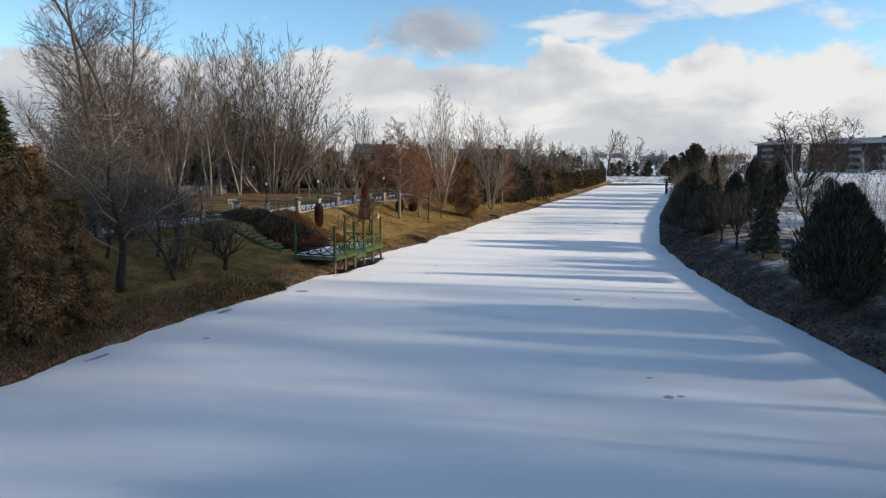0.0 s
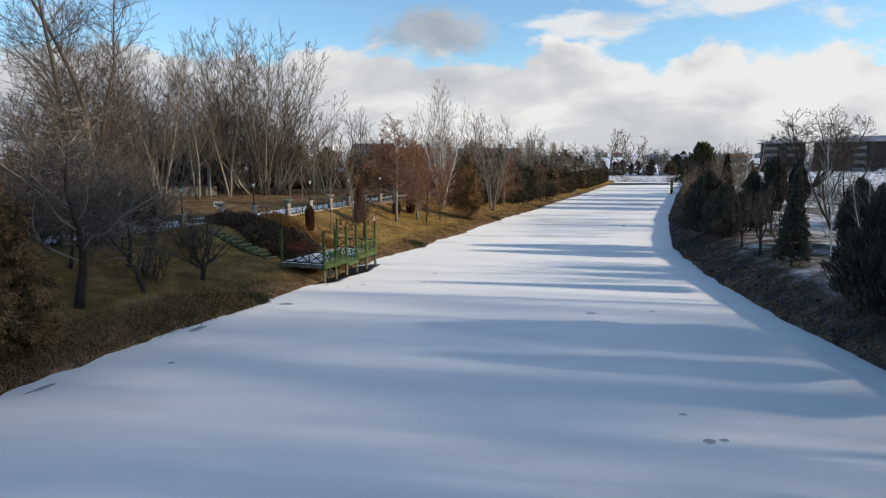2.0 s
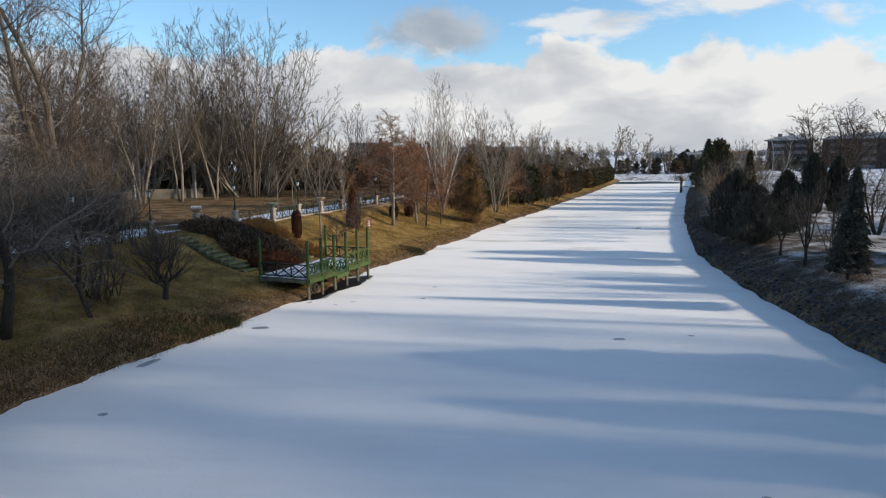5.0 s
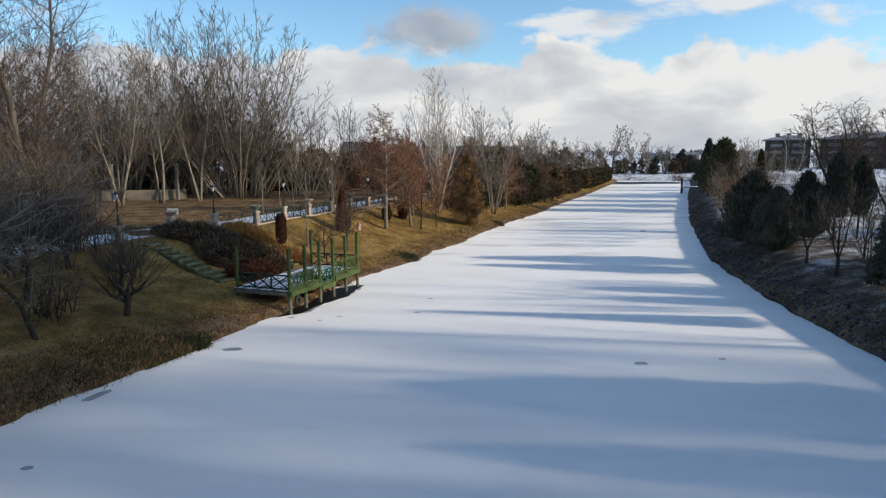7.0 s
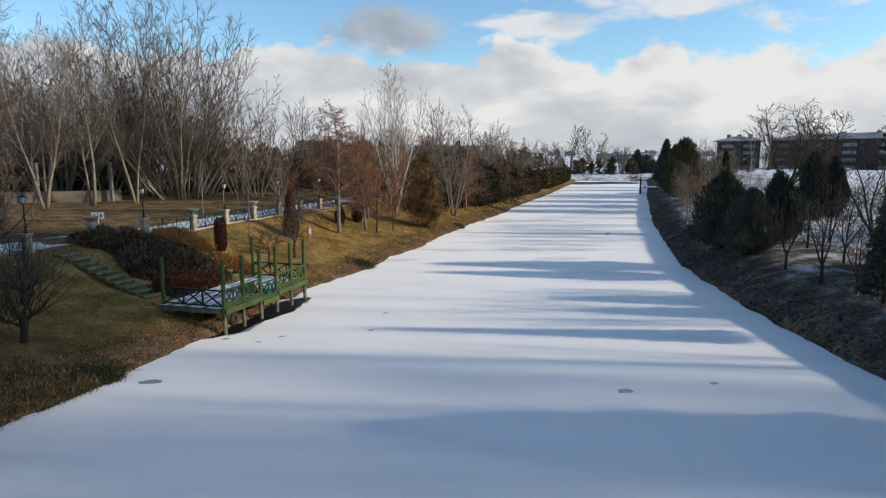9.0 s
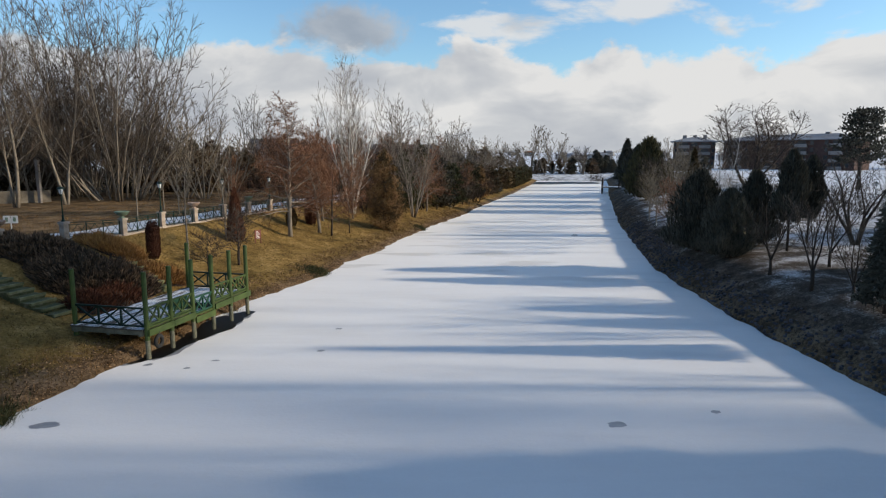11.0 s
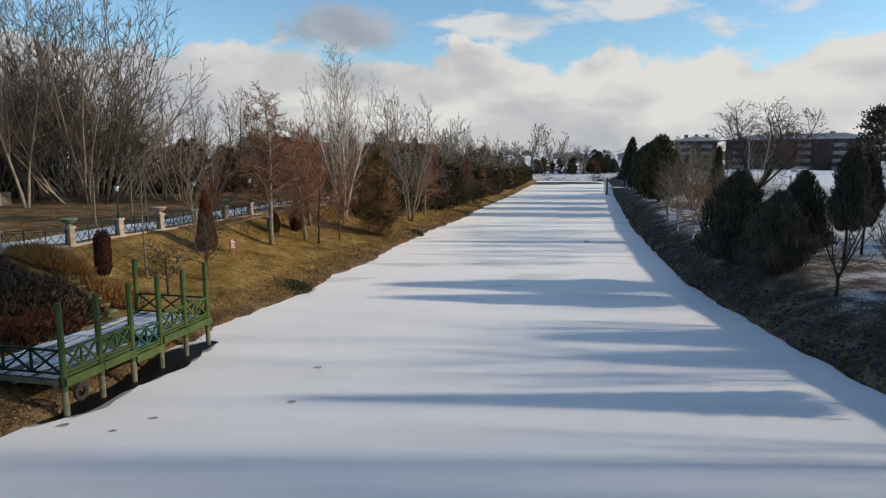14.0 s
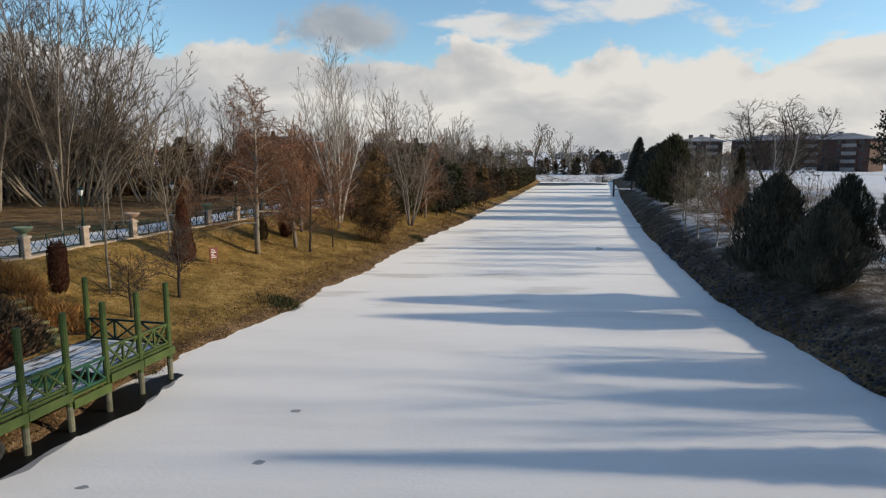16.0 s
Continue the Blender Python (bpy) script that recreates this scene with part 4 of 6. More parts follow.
def sprays(seed, height, profile, clumps, per, reach, leaf, thin, fall=-0.2, trunk=0.1, inner=0.45, full=0.27):
    """Trunk and a ragged crown of feathery boughs, each a tuft of small leaves."""
    rng = random.Random(seed)
    wood, green = Shape(), Shape()
    wood.tube([Vector((0, 0, -0.1)), Vector((0.03, 0, height * 0.4)), Vector((0, 0.03, height * 0.95))], [trunk, trunk * 0.7, 0.012], 7)
    top = max(profile(i / 40) for i in range(41))
    made = 0
    while made < clumps:
        f = rng.random()
        if rng.random() > 0.15 + 0.85 * profile(f) / top:
            continue
        made += 1
        w = rng.uniform(0, 2 * math.pi)
        out = Vector((math.cos(w), math.sin(w), 0))
        size = reach * rng.uniform(0.6, 1.35) * (1 - 0.45 * f)
        r = profile(f) * rng.uniform(inner, 1.0) ** 0.7
        tip = out * r * rng.uniform(0.9, 1.12) + Vector((0, 0, height * (0.03 + 0.97 * f)))
        axis = (out * 1.0 + Vector((rng.gauss(0, 0.25), rng.gauss(0, 0.25), fall + rng.gauss(0, 0.25)))).normalized()
        root = tip - axis * size
        wood.tube([Vector((0, 0, max(0.05, root.z - 0.3 * r))), root, tip], [0.022, 0.014, 0.004], 3, False)
        wide = size * full
        for _ in range(per):
            s = rng.random() ** 0.8
            p = root.lerp(tip, s) + Vector((rng.gauss(0, wide), rng.gauss(0, wide), rng.gauss(0, wide))) * (1.05 - 0.6 * s)
            d = (axis * 0.8 + Vector((rng.gauss(0, 0.5), rng.gauss(0, 0.5), rng.gauss(fall, 0.45)))).normalized()
            side = d.cross(Vector((rng.gauss(0, 1), rng.gauss(0, 1), rng.gauss(0, 1)))).normalized()
            green.kite(p, d, side, leaf * rng.uniform(0.5, 1.5), thin * rng.uniform(0.7, 1.4))
    return wood, green


def ragged(x, y, h, seed=90, label="ragged conical evergreen in the bank row", leaf="olive_leaf", **k):
    near, far = seed < 92, seed > 93
    return plant("conical_evergreen", (seed, leaf), lambda s: sprays(
        s[0], 5.0, lambda f: 1.55 * min(1, 0.5 + f * 3) * (1 - f) ** 0.5 + 0.04, 260 if near else 30 if far else 100, 90 if near else 24 if far else 42, 0.75, 0.13 if near else 0.5 if far else 0.26, 0.013 if near else 0.10 if far else 0.034, 0.35, 0.09, 0.25),
        x, y, h, 5.0, label, "tree", "dark_bark", leaf, **k)


def juniper(x, y, h, seed=20, label="dense dark green conical juniper", leaf="dark_leaf", wide=1.0, **k):
    near = seed < 22
    return plant("juniper", (seed, leaf), lambda s: foliage(
        s[0], 4.0, lambda f: 1.45 * min(1, 0.55 + f * 2.6) * (1 - f ** 1.5) ** 0.62 + 0.02, 11000 if near else 4200, 0.28 if near else 0.34, 0.022 if near else 0.042, 1.7, bare=0.04,
        lumps=0.55 if near else 0.7, core=0.62 if leaf == "dark_leaf" else 0.3), x, y, h, 4.0, label, "tree", "dark_bark", leaf, wide=wide, **k)


def spruce(x, y, h, seed=30, label="dark green spruce with tiered branches", leaf="dark_leaf", **k):
    return plant("spruce", (seed, leaf), lambda s: foliage(
        s[0], 5.0, lambda f: 1.25 * (1 - f) ** 0.9 + 0.03, 6000, 0.34, 0.045, -0.05, bare=0.08, core=0.5, tiers=11, lumps=0.22), x, y, h, 5.0, label, "tree", "dark_bark", leaf, **k)


def crowned(x, y, h, seed=40, label="young evergreen with a dark egg-shaped crown on a bare stem", **k):
    return plant("standard_evergreen", seed, lambda s: foliage(
        s, 4.2, lambda f: 0.70 * math.sin(math.pi * min(1, 0.10 + f * 0.90)) ** 0.75 * (1 - 0.35 * f) + 0.02, 7000, 0.22, 0.020, 1.6, trunk=0.06, bare=0.30, lumps=0.4, core=0.55), x, y, h, 4.2, label, "tree", "dark_bark", "dark_leaf", **k)


def thuja(x, y, h, seed=50, label="broad bronzed thuja with shaggy sprays", leaf="thuja_leaf", **k):
    return plant("thuja", (seed, leaf), lambda s: sprays(
        s[0], 6.5, lambda f: 2.0 * min(1, 0.6 + 2 * f) * (1 - f) ** 0.62 + 0.08, 190, 115, 1.45, 0.17, 0.019, -0.40, 0.15, 0.5, 0.17), x, y, h, 6.5, label, "tree", "dark_bark", leaf, **k)


def clipped(x, y, h, seed=60, label="clipped rusty cylindrical thuja on the slope", leaf="rust_leaf", shape="column", wide=1.0, **k):
    profiles = {"column": lambda f: 0.36 * min(1, 0.62 + 2.2 * f) * (1 - max(0, f - 0.82) * 3.2) + 0.01,
                "cone": lambda f: 0.50 * min(1, 0.6 + 3 * f) * (1 - f) ** 0.75 + 0.02,
                "egg": lambda f: 0.50 * math.sin(math.pi * min(1, 0.2 + 0.8 * f)) ** 0.7 + 0.01}
    return plant("clipped_thuja", (seed, leaf, shape), lambda s: foliage(
        s[0], 1.7, profiles[shape], 4200 if y < 60 else 700, 0.10 if y < 60 else 0.2, 0.012 if y < 60 else 0.03, 0.9, trunk=0.05, bare=0.03, lumps=0.07, core=0.86), x, y, h, 1.7, label, "shrub", "dark_bark", leaf, wide=wide, **k)


def pine(x, y, h, seed=70, label="dark pine with layered flat foliage", low=0.32, **k):
    def build(s):
        rng = random.Random(s)
        wood, green = Shape(), Shape()
        wood.tube(polyline(rng, Vector((0, 0, -0.1)), Vector((0, 0, 1)), 13, 6, 0.04, 0), [v * (0.4 if low > 0.6 else 1) for v in (0.3, 0.26, 0.22, 0.17, 0.12, 0.08, 0.03)], 8)
        for i in range(34):
            f = low + (1 - low) * i / 33
            w = i * 2.4 + rng.uniform(-0.3, 0.3)
            reach = 4.2 * (1.12 - (f - low) / (1 - low) * 0.9) ** 0.6 * rng.uniform(0.6, 1.0)
            a = Vector((0, 0, 13 * f * 0.97))
            b = a + Vector((reach * math.cos(w), reach * math.sin(w), reach * 0.22))
            wood.tube([a, a.lerp(b, 0.5) - Vector((0, 0, 0.1)), b], [0.08, 0.05, 0.02], 4, False)
            for j in range(110):
                t = rng.uniform(0.45, 1.05)
                p = a.lerp(b, t) + Vector((rng.gauss(0, 0.55), rng.gauss(0, 0.55), rng.gauss(0.15, 0.22)))
                d = Vector((rng.gauss(0, 0.6), rng.gauss(0, 0.6), 0.7)).normalized()
                green.kite(p, d, d.orthogonal().normalized(), rng.uniform(0.38, 0.68), 0.11)
        return wood, green

    return plant("pine", (seed, low), lambda s: build(s[0]), x, y, h, 13, label, "tree", "dark_bark", "dark_leaf", **k)

# ---------------------------------------------------------------- landing stage
JETTY = Matrix.LocRotScale((-8.93, 11.15, 0), Euler((0, 0, math.atan2(5.65, 1.30))), None)  # x along the water's edge, y towards the bank
STEP, DEEP, DECK, TOP = 1.16, 2.62, 0.95, 2.78


def make_jetty():
    ob = thing("landing_stage", JETTY, "green timber landing stage with snowy planks on piles", "jetty")
    rng = random.Random(4)

    def post(x, y, low, high):
        s = Shape().tube([Vector((x, y, low)), Vector((x, y, 0.62))], [0.075, 0.075], 10)
        p = part("post", Shape().tube([Vector((x, y, 0.60)), Vector((x + 0.01, y, high - 0.02)), Vector((x + 0.01, y, high))], [0.078, 0.076, 0.066], 10), M["paint"], ob, smooth=False)
        part("footing", s, M["wet_wood"], p, "weathered grey pile")

    for i in range(6):
        post(STEP * i, 0, -0.5, TOP + rng.uniform(-0.05, 0.03))
    post(0, DEEP, -0.2, TOP - 0.05)
    post(STEP * 5, DEEP, -0.2, TOP)
    for x in (STEP * 1.5, STEP * 3.5):
        part("footing", Shape().tube([Vector((x, DEEP, -0.2)), Vector((x, DEEP, DECK - 0.1))], [0.075, 0.075], 8), M["wet_wood"], ob, "weathered grey pile")
    # bearers and fascia boards, one bay set lower
    for i in range(5):
        drop = 0.20 if i == 2 else 0.0
        x0, x1 = STEP * i - (0.06 if i == 0 else 0), STEP * (i + 1) + (0.1 if i == 4 else 0)
        part("fascia", Shape().box((x0 + 0.01, -0.13, 0.74 - drop), (x1 - 0.01, -0.085, 0.95 - drop)), M["paint"], ob)
        part("kerb_board", Shape().box((x0 + 0.08, -0.04, DECK + 0.012 - drop), (x1 - 0.08, 0.05, DECK + 0.07 - drop)), M["paint"], ob)
    for y in (0.14, 1.3, 2.5):
        part("bearer", Shape().box((-0.1, y, 0.72), (STEP * 2 - 0.02, y + 0.1, 0.90)), M["wet_wood"], ob)
        part("bearer", Shape().box((STEP * 3 + 0.02, y, 0.72), (STEP * 5 + 0.1, y + 0.1, 0.90)), M["wet_wood"], ob)
    for x in (-0.06, STEP * 5 + 0.06):
        part("side_board", Shape().box((x - 0.03, 0.09, 0.76), (x + 0.03, DEEP + 0.08, 0.93)), M["wet_wood"], ob)
    # planks run along the stage
    n = 17
    for k in range(n):
        y0 = 0.07 + k * (DEEP + 0.05) / n
        for x0, x1 in ((-0.12, STEP * 2.0), (STEP * 2.0 + 0.012, STEP * 3.0), (STEP * 3.0 + 0.012, STEP * 5 + 0.12)):
            low = 0.20 if (abs(x0 - STEP * 2) < 0.1 and k < 6) else 0.0
            lift = rng.uniform(0, 0.008)
            part("plank", Shape().box((x0, y0, DECK - 0.045 - low + lift), (x1, y0 + (DEEP + 0.05) / n - 0.014, DECK - low + lift)), M["deck"], ob)
    part("riser_board", Shape().box((STEP * 2 + 0.02, 1.00, DECK - 0.22), (STEP * 3 - 0.02, 1.03, DECK + 0.30)), M["teal"], ob, "dark teal board")

    def panel(a, b, cells, mat, low, high):
        """A railing between two posts: rails, uprights and crossed struts."""
        a, b = Vector(a), Vector(b)
        rail = part("railing", Shape().bar(a + Vector((0, 0, high)), b + Vector((0, 0, high)), 0.06, 0.05), mat, ob)
        part("bottom_rail", Shape().bar(a + Vector((0, 0, low)), b + Vector((0, 0, low)), 0.05, 0.05), mat, rail)
        for c in range(cells):
            p, q = a.lerp(b, c / cells), a.lerp(b, (c + 1) / cells)
            part("strut", Shape().bar(p + Vector((0, 0, low)), q + Vector((0, 0, high)), 0.045, 0.045), mat, rail)
            n2 = (b - a).cross(Vector((0, 0, 1))).normalized() * 0.012
            part("strut", Shape().bar(p + Vector((0, 0, high)) + n2, q + Vector((0, 0, low)) + n2, 0.04, 0.045), mat, rail)
            if c:
                part("upright", Shape().bar(p + Vector((0, 0, low)), p + Vector((0, 0, high)), 0.05, 0.05), mat, rail)

    for i in range(5):
        drop = 0.20 if i == 2 else 0.0
        panel((STEP * i + 0.07, 0.0, 0), (STEP * (i + 1) - 0.07, 0.0, 0), 2, M["teal"] if i == 2 else M["paint"], DECK + 0.12 - drop, 1.60 - drop)
    panel((0, 0.07, 0), (0, DEEP - 0.07, 0), 3, M["iron"], DECK + 0.08, 1.60)
    panel((STEP * 5, 0.07, 0), (STEP * 5, DEEP - 0.07, 0), 3, M["iron"], DECK + 0.08, 1.60)
    # a worn tyre hangs as a fender
    tyre = thing("tyre", JETTY @ pose(0.26, -0.20, 0.52, 90, 0, 0), "worn black car tyre hung as a fender", "tyre")
    s = Shape()
    for k in range(20):
        w = 2 * math.pi * k / 20
        for j in range(8):
            u = 2 * math.pi * j / 8
            r = 0.155 + 0.062 * math.cos(u)
            s.v.append(Vector((r * math.cos(w), r * math.sin(w) * 1.08, 0.062 * math.sin(u) * 0.9)))
    for k in range(20):
        for j in range(8):
            s.f.append((k * 8 + j, ((k + 1) % 20) * 8 + j, ((k + 1) % 20) * 8 + (j + 1) % 8, k * 8 + (j + 1) % 8))
    part("tread", s, M["rubber"], tyre, smooth=True)
    part("rope", Shape().tube([Vector((0, 0.17, 0)), Vector((0, 0.25, 0.02)), Vector((0, 0.33, 0.06))], [0.012] * 3, 6), M["wet_wood"], tyre, "short grey rope")


make_jetty()


def make_stairs(name, foot, head, count, wide, label):
    """Stone steps with mossy green edges up the bank."""
    foot, head = Vector(foot), Vector(head)
    run = head - foot
    turn = math.degrees(math.atan2(run.y, run.x))
    ob = thing(name, at(foot.x, foot.y, 0, turn), label, "steps")
    flat = math.hypot(run.x, run.y) / count
    rng = random.Random(count)
    for i in range(count):
        z = foot.z + run.z * (i + 1) / count
        s = Shape().box((flat * i, -wide / 2, z - 0.55), (flat * i + flat * 0.97, wide / 2, z + rng.uniform(-0.01, 0.01)))
        t = part("step", s, M["step"], ob)
        part("edge", Shape().box((flat * i - 0.05, -wide / 2 - 0.01, z - 0.07), (flat * i + 0.04, wide / 2 + 0.01, z + 0.016)), M["step_edge"], t)
    return ob


make_stairs("steps", (-12.6, 13.1, 0.85), (-17.3, 14.6, 2.38), 10, 0.95, "mossy stone steps climbing the grassy bank")
make_stairs("steps", (-11.3, 17.4, 0.80), (-13.6, 18.8, 1.75), 6, 0.85, "pale-edged stone steps beside dry orange grass")

# ---------------------------------------------------------------- promenade
PROM = [(-24.6, -12), (-21.3, 4.0), (-19.4, 9.8), (-18.6, 14.3), (-17.1, 20.7), (-15.65, 23.1), (-14.95, 25.8), (-14.3, 28.6), (-13.6, 31.4), (-12.9, 34.1), (-12.2, 36.8), (-11.5, 39.6), (-10.7, 42.5), (-9.9, 45.4), (-9.0, 48.4), (-6.9, 55), (-3.0, 70)]


def make_path():
    s = Shape()
    for i, (x, y) in enumerate(PROM):
        a = Vector(PROM[max(i - 1, 0)] + (0,))
        b = Vector(PROM[min(i + 1, len(PROM) - 1)] + (0,))
        n = (b - a).normalized().cross(Vector((0, 0, 1)))
        for d in (0.25, 2.9):
            p = Vector((x, y, 0)) - n * d
            s.v.append(Vector((p.x, p.y, land(p.x, p.y) + 0.05)))
        for d in (0.25, 2.9):
            p = Vector((x, y, 0)) - n * d
            s.v.append(Vector((p.x, p.y, land(p.x, p.y) - 0.3)))
    for i in range(len(PROM) - 1):
        a = i * 4
        s.f += [(a, a + 4, a + 5, a + 1), (a, a + 2, a + 6, a + 4), (a + 1, a + 5, a + 7, a + 3)]
    setting("pavement", s, M["paver"], "snow-dusted paved promenade behind the fence", "path")


make_path()


def make_kerb():
    s = Shape()
    pts = [p for p in PROM if p[1] >= 20]
    for (x0, y0), (x1, y1) in zip(pts, pts[1:]):
        n = 3
        for i in range(n):
            a = Vector((x0 + (x1 - x0) * i / n, y0 + (y1 - y0) * i / n, 0))
            b = Vector((x0 + (x1 - x0) * (i + 0.985) / n, y0 + (y1 - y0) * (i + 0.985) / n, 0))
            a.z, b.z = land(a.x, a.y) - 0.02, land(b.x, b.y) - 0.02
            s.bar(a, b, 0.30, 0.16)
    setting("kerb", s, M["stone"], "weathered stone kerb under the promenade fence", "kerb")


make_kerb()


def make_pier(x, y, turn, first=None):
    if first:
        return again(first, at(x, y, land(x, y) - 0.03, turn))
    ob = thing("stone_pier", at(x, y, land(x, y) - 0.03, turn), "square weathered stone pier in the fence line", "pier", "piers of the promenade fence")
    part("plinth", Shape().box((-0.19, -0.19, -0.2), (0.19, 0.19, 0.12), bevel=0.02), M["stone"], ob)
    part("shaft", Shape().box((-0.145, -0.145, 0.12), (0.145, 0.145, 0.78), bevel=0.02), M["stone"], ob)
    part("cap", Shape().box((-0.19, -0.19, 0.78), (0.19, 0.19, 0.88), bevel=0.025), M["stone"], ob)
    return ob


def make_urn(x, y, z, mat, label, first=None):
    if first:
        return again(first, at(x, y, z))
    ob = thing("planter_urn", at(x, y, z), label, "urn", "urns on the piers")
    part("foot", Shape().turned([(0.15, 0), (0.15, 0.03), (0.08, 0.07), (0.09, 0.10)], 14), M[mat], ob, smooth=True)
    part("bowl", Shape().turned([(0.09, 0.095), (0.20, 0.15), (0.29, 0.23), (0.32, 0.28), (0.34, 0.30), (0.34, 0.34), (0.29, 0.34), (0.26, 0.29), (0.02, 0.28)], 16), M[mat], ob, smooth=True)
    return ob


def make_lamp(x, y, z, label, tall=1.58, first=None):
    if first:
        return again(first, at(x, y, z))
    ob = thing("street_lamp", at(x, y, z), label, "street lamp", "lamps along the paths")
    part("base", Shape().turned([(0.09, 0), (0.09, 0.05), (0.055, 0.10), (0.05, 0.26), (0.06, 0.28), (0.032, 0.32)], 10), M["iron"], ob)
    part("pole", Shape().turned([(0.032, 0.30), (0.026, tall - 0.42), (0.045, tall - 0.40), (0.03, tall - 0.36), (0.07, tall - 0.33)], 8), M["iron"], ob)
    lantern = part("lantern", Shape().turned([(0.07, tall - 0.33), (0.135, tall - 0.10), (0.135, tall - 0.085)], 6), M["opal"], ob, "opal glass lantern")
    for k in range(6):
        w = 2 * math.pi * k / 6
        c, s2 = math.cos(w), math.sin(w)
        part("glazing_bar", Shape().bar((0.072 * c, 0.072 * s2, tall - 0.33), (0.138 * c, 0.138 * s2, tall - 0.09), 0.014), M["iron"], lantern)
    part("hood", Shape().turned([(0.165, tall - 0.09), (0.15, tall - 0.06), (0.07, tall - 0.01), (0.02, tall + 0.01), (0.025, tall + 0.04), (0.005, tall + 0.08)], 10), M["iron"], ob)
    return ob


def make_fence_bay(a, b, mat, label, group, high=0.72, first=None):
    """One bay of railing between two piers, drawn along x and as long as the gap."""
    a, b = Vector(a), Vector(b)
    gap = (b - a).length
    turn = math.atan2(b.y - a.y, b.x - a.x)
    slope = math.atan2(b.z - a.z, math.hypot(b.x - a.x, b.y - a.y))
    m = Matrix.LocRotScale(a, Euler((0, -slope, turn)), (gap / 2.4, 1, 1))
    if first:
        return again(first, m)
    ob = thing("fence_panel", m, label, "fence", group)
    for z in (0.08, high - 0.10, high):
        part("rail", Shape().bar((0, 0, z), (2.4, 0, z), 0.035, 0.03), M[mat], ob)
    n = 6
    for k in range(n + 1):
        if k % 2 == 0:
            part("post", Shape().bar((2.4 * k / n + 0.001, 0, -0.05), (2.4 * k / n, 0, high + 0.02), 0.035), M[mat], ob)
    for k in range(n):
        x0, x1 = 2.4 * k / n, 2.4 * (k + 1) / n
        part("strut", Shape().bar((x0, 0.008, 0.09), (x1, 0.008, high - 0.11), 0.02), M[mat], ob)
        part("strut", Shape().bar((x0, -0.008, high - 0.11), (x1, -0.008, 0.09), 0.02), M[mat], ob)
    return ob


def make_promenade():
    spots = []
    for (x0, y0), (x1, y1) in zip(PROM, PROM[1:]):
        gap = math.hypot(x1 - x0, y1 - y0)
        if y0 >= 20 and y1 <= 49:
            spots.append((x0, y0))
        else:
            n = max(1, round(gap / 2.9))
            spots += [(x0 + (x1 - x0) * i / n, y0 + (y1 - y0) * i / n) for i in range(n)]
    first = {}
    for i, (x, y) in enumerate(spots):
        turn = 75.0
        p = make_pier(x, y, turn, first.get("pier"))
        first.setdefault("pier", p)
        top = land(x, y) - 0.03 + 0.88
        north = sum(1 for s in spots if s[1] < 20)
        k = i - north
        if k % 2 == 0:
            lamp = make_lamp(x, y, top, "dark green lamp with opal lantern on a pier", first=first.get("lamp"))
            first.setdefault("lamp", lamp)
        elif 0 < k:
            mat = "urn_pink" if k == 3 else "urn_green"
            label = "pinkish stone planter urn on a pier" if k == 3 else "greenish weathered planter urn on a pier"
            u = make_urn(x, y, top, mat, label, first.get(mat))
            first.setdefault(mat, u)
        else:
            u = make_urn(x, y, top, "urn_pink", "pale stone planter urn on a pier", first.get("pale"))
            first.setdefault("pale", u)
    for (x0, y0), (x1, y1) in zip(spots, spots[1:]):
        if y0 > 12.5 and y1 < 21.5:
            continue  # the opening for the steps
        a, b = Vector((x0, y0, land(x0, y0) + 0.06)), Vector((x1, y1, land(x1, y1) + 0.06))
        d = (b - a).normalized() * 0.19
        bay = make_fence_bay(a + d, b - d, "iron", "dark green iron fence panel with crossed bars", "promenade fence", first=first.get("bay"))
        first.setdefault("bay", bay)


make_promenade()


def make_signs():
    x, y = -10.75, 28.9
    ob = thing("notice_board", at(x, y, land(x, y), 52), "small red notice board with white lettering on posts", "sign")
    for sx in (-0.19, 0.19):
        part("post", Shape().box((sx - 0.02, -0.02, -0.1), (sx + 0.02, 0.02, 0.78)), M["red_sign"], ob)
    board = part("board", Shape().box((-0.17, -0.012, 0.22), (0.17, 0.012, 0.76)), M["red_sign"], ob)
    for k in range(6):
        z = 0.28 + k * 0.075
        part("text_bar", Shape().box((-0.12, -0.018, z), (0.12 - 0.05 * (k % 3), -0.0125, z + 0.035)), M["white"], board, "white bar")
    x, y = -20.4, 22.0
    ob = thing("sign", at(x, y, land(x, y), 12), "small white two-part sign on a thin post", "sign")
    part("post", Shape().box((-0.02, -0.02, -0.1), (0.02, 0.02, 0.85)), M["white"], ob)
    for sx in (-0.17, 0.17):
        p = part("plate", Shape().box((sx - 0.15, -0.03, 0.62), (sx + 0.15, -0.022, 0.98)), M["white"], ob)
        part("text_bar", Shape().box((sx - 0.06, -0.035, 0.70), (sx + 0.06, -0.0305, 0.9)), M["urn_green"], p, "greenish bar")


make_signs()

